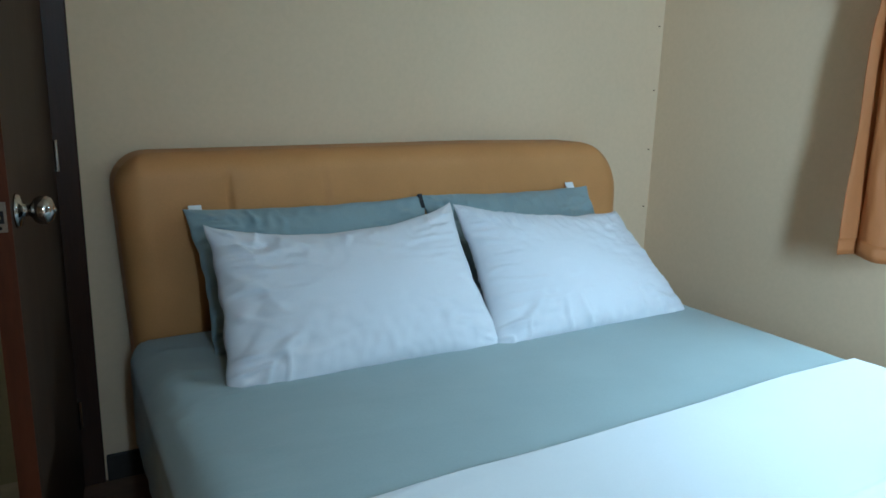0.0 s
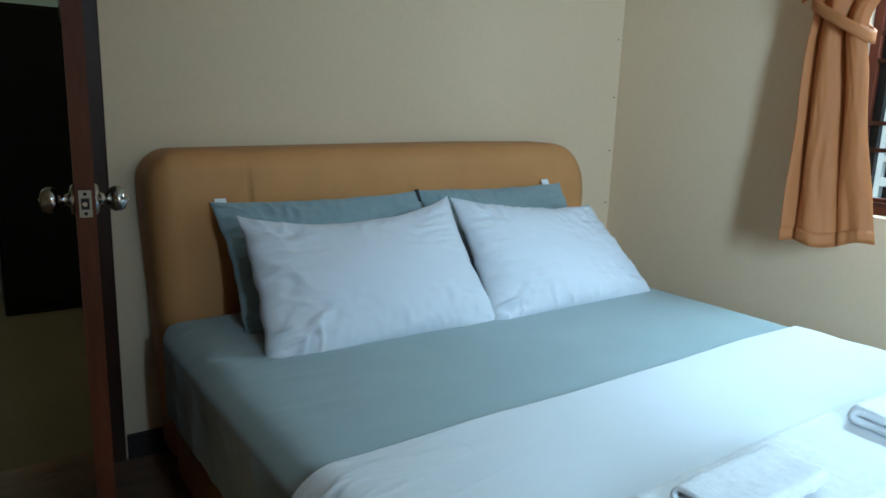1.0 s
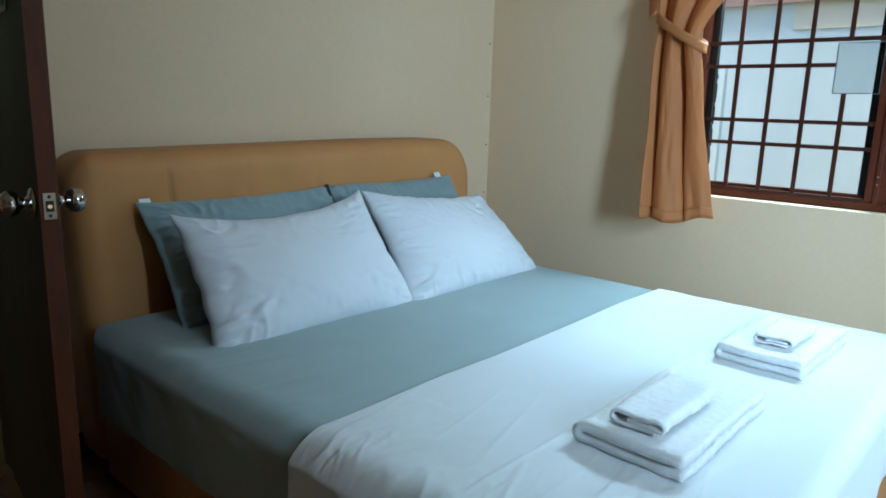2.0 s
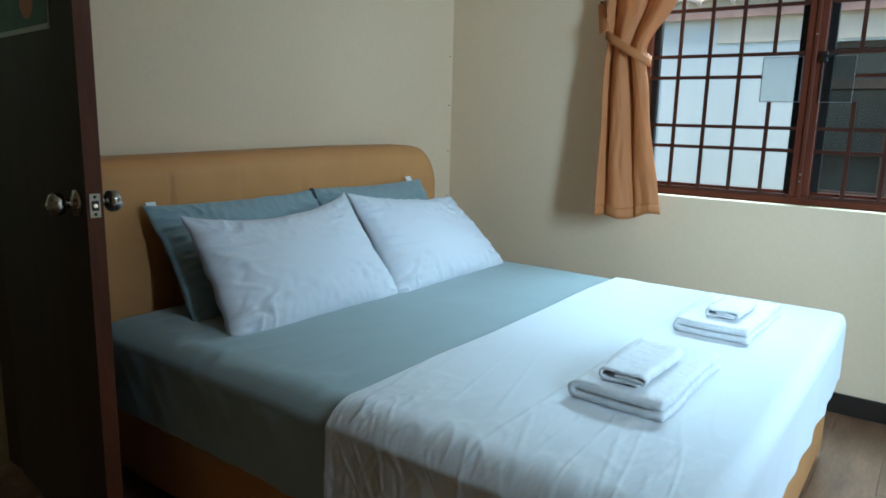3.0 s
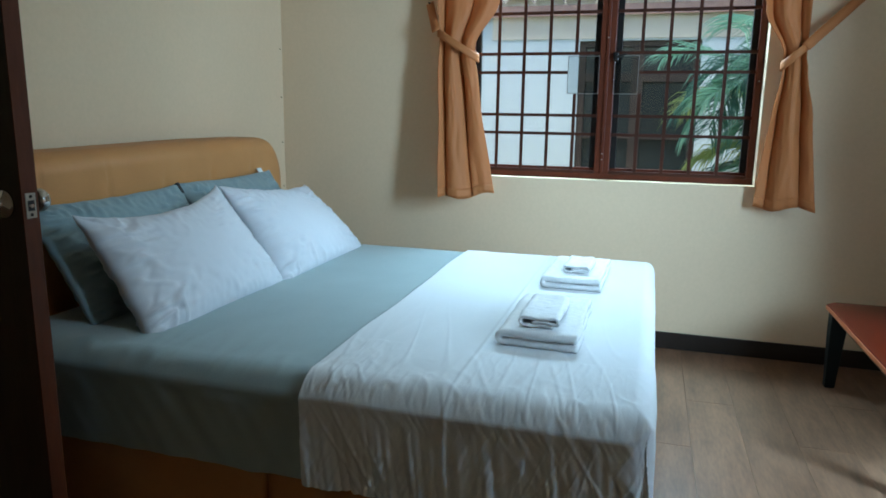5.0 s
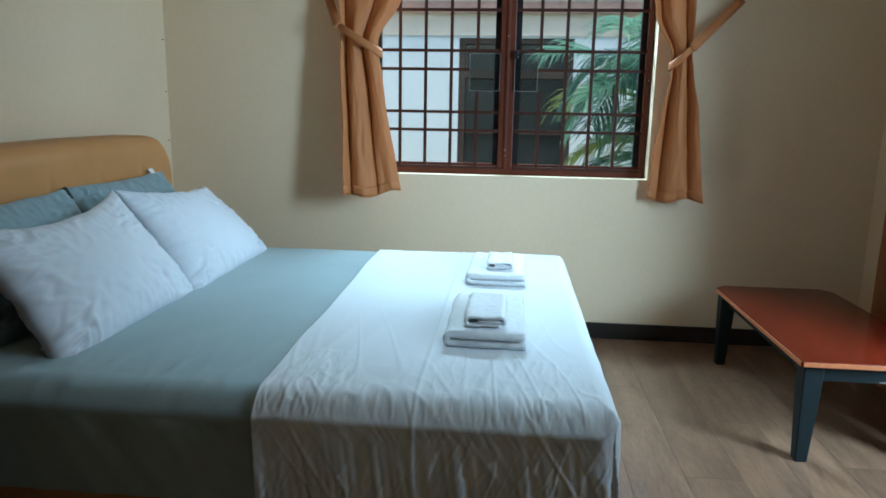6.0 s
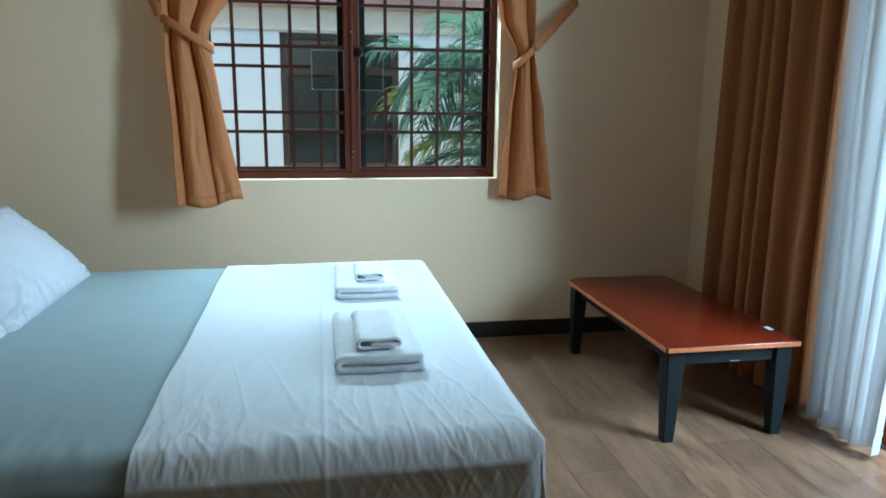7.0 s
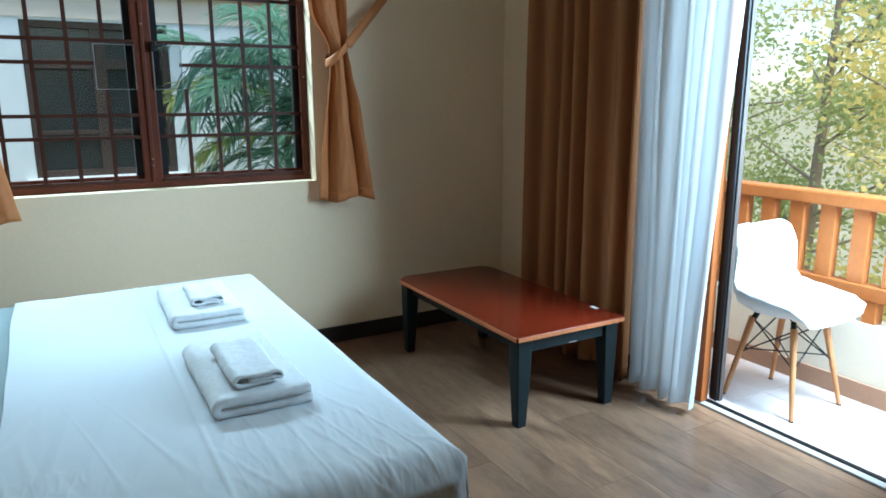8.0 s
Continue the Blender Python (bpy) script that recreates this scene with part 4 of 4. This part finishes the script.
sh = part("seat_shell", grid(shell, 28, 40), M_SHELL, chair, "white one-piece seat shell", True)
thicken(sh, 0.007)
for sx in (-1, 1):
    for sy in (-1, 1):
        foot, top = Vector((sx * 0.178, sy * 0.178, 0.0)), Vector((sx * 0.105, sy * 0.115, 0.40))
        lg = part("leg", tube(foot, top, 0.0095, 0.0165, 14), M_BEECH, chair, "round beech leg")
        part("foot_pad", tube(foot, foot + Vector((0, 0, 0.006)), 0.011, 0.011, 10), M_WIRE, lg)
        part("mount", tube(top + Vector((0, 0, -0.015)), Vector((sx * 0.09, sy * 0.10, 0.425)), 0.014, 0.012, 10), M_WIRE, chair, "black metal mount")
for a, b in (((-1, -1), (1, 1)), ((-1, 1), (1, -1)), ((-1, -1), (-1, 1)), ((1, -1), (1, 1)), ((-1, -1), (1, -1)), ((-1, 1), (1, 1))):
    for z0, z1 in ((0.22, 0.39), (0.39, 0.22)) if a[0] == b[0] or a[1] == b[1] else ((0.24, 0.24),):
        r0, r1 = 0.178 - 0.073 * z0 / 0.4, 0.178 - 0.073 * z1 / 0.4
        part("brace_wire", tube((a[0] * r0, a[1] * r0, z0), (b[0] * r1, b[1] * r1, z1), 0.0035, 0.0035, 8), M_WIRE, chair, "thin black brace wire")

chair.scale = (0.94, 0.94, 0.94)

# ---- outdoors ----
GZ = -3.0
tagged(mesh_ob("ground", grid(lambda u, v: Vector((-300 + 600 * u, -300 + 600 * v, GZ)), 30, 30), M_GROUND), "grassy ground below the house", "ground", kind="structure")
house = thing("neighbour_house", "white rendered neighbouring house with dark window and tiled roof", "house", (6.3, 0, GZ))
NW0, NW1, NZ0, NZ1 = -0.235, 1.0, 0.59 - GZ, 2.0 - GZ
bm = bmesh.new()
for b in ((0, -3.2, 0, 0.2, NW0, 5.45), (0, NW1, 0, 0.2, 9, 5.45), (0, NW0, 0, 0.2, NW1, NZ0), (0, NW0, NZ1, 0.2, NW1, 5.45), (0.2, -3.2, 0, 6, -3.0, 5.45), (0.2, 8.8, 0, 6, 9, 5.45)):
    box(*b, bm=bm)
part("house_wall", bm, M_HOUSE, house)
nw = part("house_window", box(0.10, NW0, NZ0, 0.12, NW1, NZ1), M_DGLASS, house, "dark window glass")
for b in ((NW0, NZ0, NW1, NZ0 + 0.06), (NW0, NZ1 - 0.06, NW1, NZ1), (NW0, NZ0 + 0.06, NW0 + 0.07, NZ1 - 0.06), (NW1 - 0.07, NZ0 + 0.06, NW1, NZ1 - 0.06), (0.325, NZ0 + 0.06, 0.445, NZ1 - 0.06), (NW0 + 0.07, 1.58 - GZ, 0.325, 1.67 - GZ), (0.445, 1.58 - GZ, NW1 - 0.07, 1.67 - GZ), (0.445, 0.98 - GZ, NW1 - 0.07, 1.02 - GZ), (NW0 + 0.07, 0.98 - GZ, 0.325, 1.02 - GZ)):
    part("window_bar", box(0.045, b[0], b[1], 0.10, b[2], b[3], 0.003), M_DFRAME, nw, "dark brown window frame bar")
part("window_ledge", box(-0.06, NW0 - 0.08, NZ0 - 0.07, 0.04, NW1 + 0.08, NZ0 - 0.004, 0.005), M_HOUSE, house)
rf = part("roof", box(-0.06, -3.6, 5.45, 6.4, 9.4, 5.5), M_EAVES, house, "white eaves soffit")
part("fascia", box(-0.09, -3.6, 5.25, -0.06, 9.4, 5.36, 0.004), M_FASCIA, rf, "faded red fascia board")
part("eaves_board", box(-0.06, -3.6, 5.33, 0.0, 9.4, 5.45), M_EAVES, rf)
# added band that paints the bounced glow on the wall top
part("eaves_glow", box(-0.014, -3.2, 5.02, -0.002, 1.95, 5.33, 0.003), M_EAVES, house, "thin band with the warm glow under the eaves put into its colour")
for k in range(34):
    y = -3.0 + k * 0.32

    def tile(u, v, y=y):
        a = math.pi * u
        return Vector((-0.14 + 2.6 * v, y + 0.16 + 0.155 * -math.cos(a), 5.37 + 0.06 * math.sin(a) + 1.05 * v))
    part("roof_tile", grid(tile, 6, 1), M_RTILE, rf)
# pierced vent wall beside the neighbour's house
vent = thing("vent_block_wall", "white pierced block wall beside the neighbouring house", "block wall", (4.5, 1.89, 0))
part("pier", box(-0.03, -0.045, GZ, 0.03, 0.0, 1.58, 0.003), M_HOUSE, vent)
part("pier", box(-0.03, 0.055, GZ, 0.03, 0.75, 1.58, 0.003), M_HOUSE, vent)
# solid black strip that paints the shade inside the openings
part("back", box(0.025, 0.0, GZ, 0.029, 0.055, 1.56), M_BLACK, vent, "black strip with the openings' shade put into its colour")
for z0, z1 in ((GZ, 0.55), (0.655, 0.70), (0.82, 0.872), (0.976, 1.01), (1.135, 1.172), (1.302, 1.332), (1.462, 1.495), (1.53, 1.58)):
    part("web", box(-0.029, 0.0, z0, 0.024, 0.055, z1), M_HOUSE, vent)

# clump of palms outside the window
palm = thing("palm", "feathery green palm clump growing outside the window", "palm", (4.35, -0.95, GZ))
for i in range(5):
    a = 2.5 * i
    part("stem", tube((0.12 * math.cos(a), 0.12 * math.sin(a), 0), (0.16 * math.cos(a), 0.16 * math.sin(a), 3.5 + 0.17 * i), 0.045, 0.03, 10), M_BARK, palm)
rnd = random.Random(5)


def frond(base, azimuth, rise, length, droop, mtl):
    """An arching rib with two rows of long leaflets that hang at their tips."""
    bm = bmesh.new()
    pts = []
    d = Vector((math.cos(azimuth), math.sin(azimuth), 0))
    for i in range(15):
        s = i / 14
        pts.append(base + d * length * s * (1 - 0.18 * s) + Vector((0, 0, rise * s - droop * s * s)))
    for a, b in zip(pts, pts[1:]):
        tube(a, b, 0.008, 0.006, 5, bm, False)
    for i in range(58):
        s = 0.14 + 0.86 * i / 57
        k = min(int(s * 14), 13)
        p = pts[k].lerp(pts[k + 1], s * 14 - k)
        ax = (pts[k + 1] - pts[k]).normalized()
        side = ax.cross(Vector((0, 0, 1))).normalized()
        for sg in (-1, 1):
            ln = (0.30 * math.sin(math.pi * (0.15 + 0.72 * s)) + 0.10) * rnd.uniform(0.8, 1.15)
            dr = (side * sg + ax * rnd.uniform(0.7, 1.2) + Vector((0, 0, rnd.uniform(-0.15, 0.35)))).normalized()
            q1 = p + dr * ln * 0.35 + Vector((0, 0, 0.012))
            q2 = p + dr * ln * 0.7 + Vector((0, 0, -0.03 * ln))
            tip = p + dr * ln + Vector((0, 0, -0.22 * ln - rnd.uniform(0, 0.05)))
            wv = dr.cross(Vector((0, 0, 1))).normalized() * 0.0072 + Vector((0, 0, rnd.uniform(-0.006, 0.006)))
            v = [bm.verts.new(q) for q in (p - wv * 0.4, q1 - wv, q2 - wv * 0.8, tip, q2 + wv * 0.8, q1 + wv, p + wv * 0.4)]
            bm.faces.new((v[0], v[1], v[5], v[6]))
            bm.faces.new((v[1], v[2], v[4], v[5]))
            bm.faces.new((v[2], v[3], v[4]))
    part("frond", bm, mtl, palm)


def palm_green(i):
    return M_PALMY if i % 11 == 4 else M_PALMD if i % 3 == 0 else M_PALM


for i in range(26):
    az = 2 * math.pi * i / 26 + rnd.uniform(-0.15, 0.15)
    frond(Vector((0.05 * math.cos(az), 0.05 * math.sin(az), 4.15 + 0.14 * (i % 4))), az, rnd.uniform(0.55, 1.5), rnd.uniform(1.0, 1.4), rnd.uniform(0.7, 1.5), palm_green(i))
for i in range(20):
    az = math.pi * (0.35 + 1.1 * i / 19) + rnd.uniform(-0.15, 0.15)
    frond(Vector((0.1, -0.1, 3.45 + 0.16 * (i % 5))), az, rnd.uniform(0.25, 0.9), rnd.uniform(0.75, 1.2), rnd.uniform(0.4, 0.9), palm_green(i + 1))


# trees beyond the balcony
def tree(at, height, spread, seed, leaves, mtl):
    r = random.Random(seed)
    t = thing("tree", "leafy tree with pale sunlit foliage beyond the balcony", "tree", at, group="trees beyond the balcony")
    bm = bmesh.new()
    top = Vector((r.uniform(-0.3, 0.3), r.uniform(-0.3, 0.3), height))
    tube((0, 0, 0), top * 0.55, 0.09, 0.06, 9, bm, False)
    tube(top * 0.55, top, 0.06, 0.02, 9, bm, False)
    tips = []
    for i in range(26):
        s = r.uniform(0.3, 1.0)
        a, b = r.uniform(0, 2 * math.pi), r.uniform(0.1, 0.9)
        st = top * s
        en = st + Vector((math.cos(a), math.sin(a), b * 0.7)) * spread * r.uniform(0.45, 1.0)
        tube(st, en, 0.02, 0.006, 6, bm, False)
        tips += [st.lerp(en, q) for q in (0.35, 0.5, 0.65, 0.8, 0.92, 1.0)]
    part("trunk", bm, M_BARK, t)
    verts, faces = [], []
    for i in range(leaves):
        c = r.choice(tips) + Vector((r.gauss(0, 0.2), r.gauss(0, 0.2), r.gauss(0, 0.17)))
        d = Vector((r.gauss(0, 1), r.gauss(0, 1), r.gauss(-0.3, 0.6))).normalized()
        s = d.cross(Vector((r.gauss(0, 1), r.gauss(0, 1), r.gauss(0, 1)))).normalized()
        ln, wd = r.uniform(0.05, 0.12), r.uniform(0.013, 0.029)
        k = len(verts)
        verts += [c - d * ln / 2, c + s * wd, c + d * ln / 2, c - s * wd]
        faces.append((k, k + 1, k + 2, k + 3))
    me = bpy.data.meshes.new("crown")
    me.from_pydata([tuple(v) for v in verts], [], faces)
    me.materials.append(mtl)
    o = new("crown", me)
    o.parent = t
    return t


for i, (x, y, hgt, spd) in enumerate(((1.6, -5.2, 5.6, 1.5), (3.6, -6.4, 6.4, 1.8), (0.2, -6.8, 6.0, 1.7), (5.6, -7.6, 6.8, 2.0), (2.2, -8.8, 7.4, 2.1), (7.4, -6.2, 6.0, 1.9), (4.3, -10.5, 8.0, 2.4))):
    tree((x, y, GZ), hgt, spd, 40 + i, 7000, M_LEAF if i % 2 else M_LEAF2)

# ---- floor planks, balcony tiles ----
floor = tagged(mesh_ob("floor", box(XW, YS - 0.15, -0.09, XE, YN + 0.12, -0.012), M_BASEB), "grey-brown laminate plank floor", "floor", kind="structure")
PW, PL = 0.196, 1.24
plank_mesh = {}


def plank(x0, x1, y0, y1):
    key = (round(x1 - x0, 3), round(y1 - y0, 3))
    if key not in plank_mesh:
        b = box(0, 0, -0.012, x1 - x0 - 0.0012, y1 - y0 - 0.0012, 0.0)
        me = bpy.data.meshes.new("plank")
        b.to_mesh(me)
        b.free()
        me.materials.append(M_PLANK)
        plank_mesh[key] = me
    o = new("plank", plank_mesh[key])
    o.location = (x0, y0, 0)
    o.parent = floor


row, y = 0, -0.62 - 5 * PW
while y < YN + 0.11:
    ya, yb = max(y, YS), min(y + PW, YN + 0.12)
    x = XW - PL * ((row * 0.37 + 0.2) % 1.0)
    while x < XE:
        xa, xb = max(x, XW), min(x + PL, XE)
        if xb - xa > 0.02 and yb - ya > 0.01:
            plank(xa, xb, ya, yb)
        x += PL
    y += PW
    row += 1
tile_mesh = bpy.data.meshes.new("tile")
b = box(0, 0, -0.012, 0.297, 0.297, 0.0, 0.0015, segs=1)
b.to_mesh(tile_mesh)
b.free()
tile_mesh.materials.append(M_TILE)
for i in range(13):
    for j in range(2):
        o = new("tile", tile_mesh)
        o.location = (-1.3 + i * 0.3, PY + 0.0135 - 0.03 + j * 0.3, -0.034)
        o.parent = bal
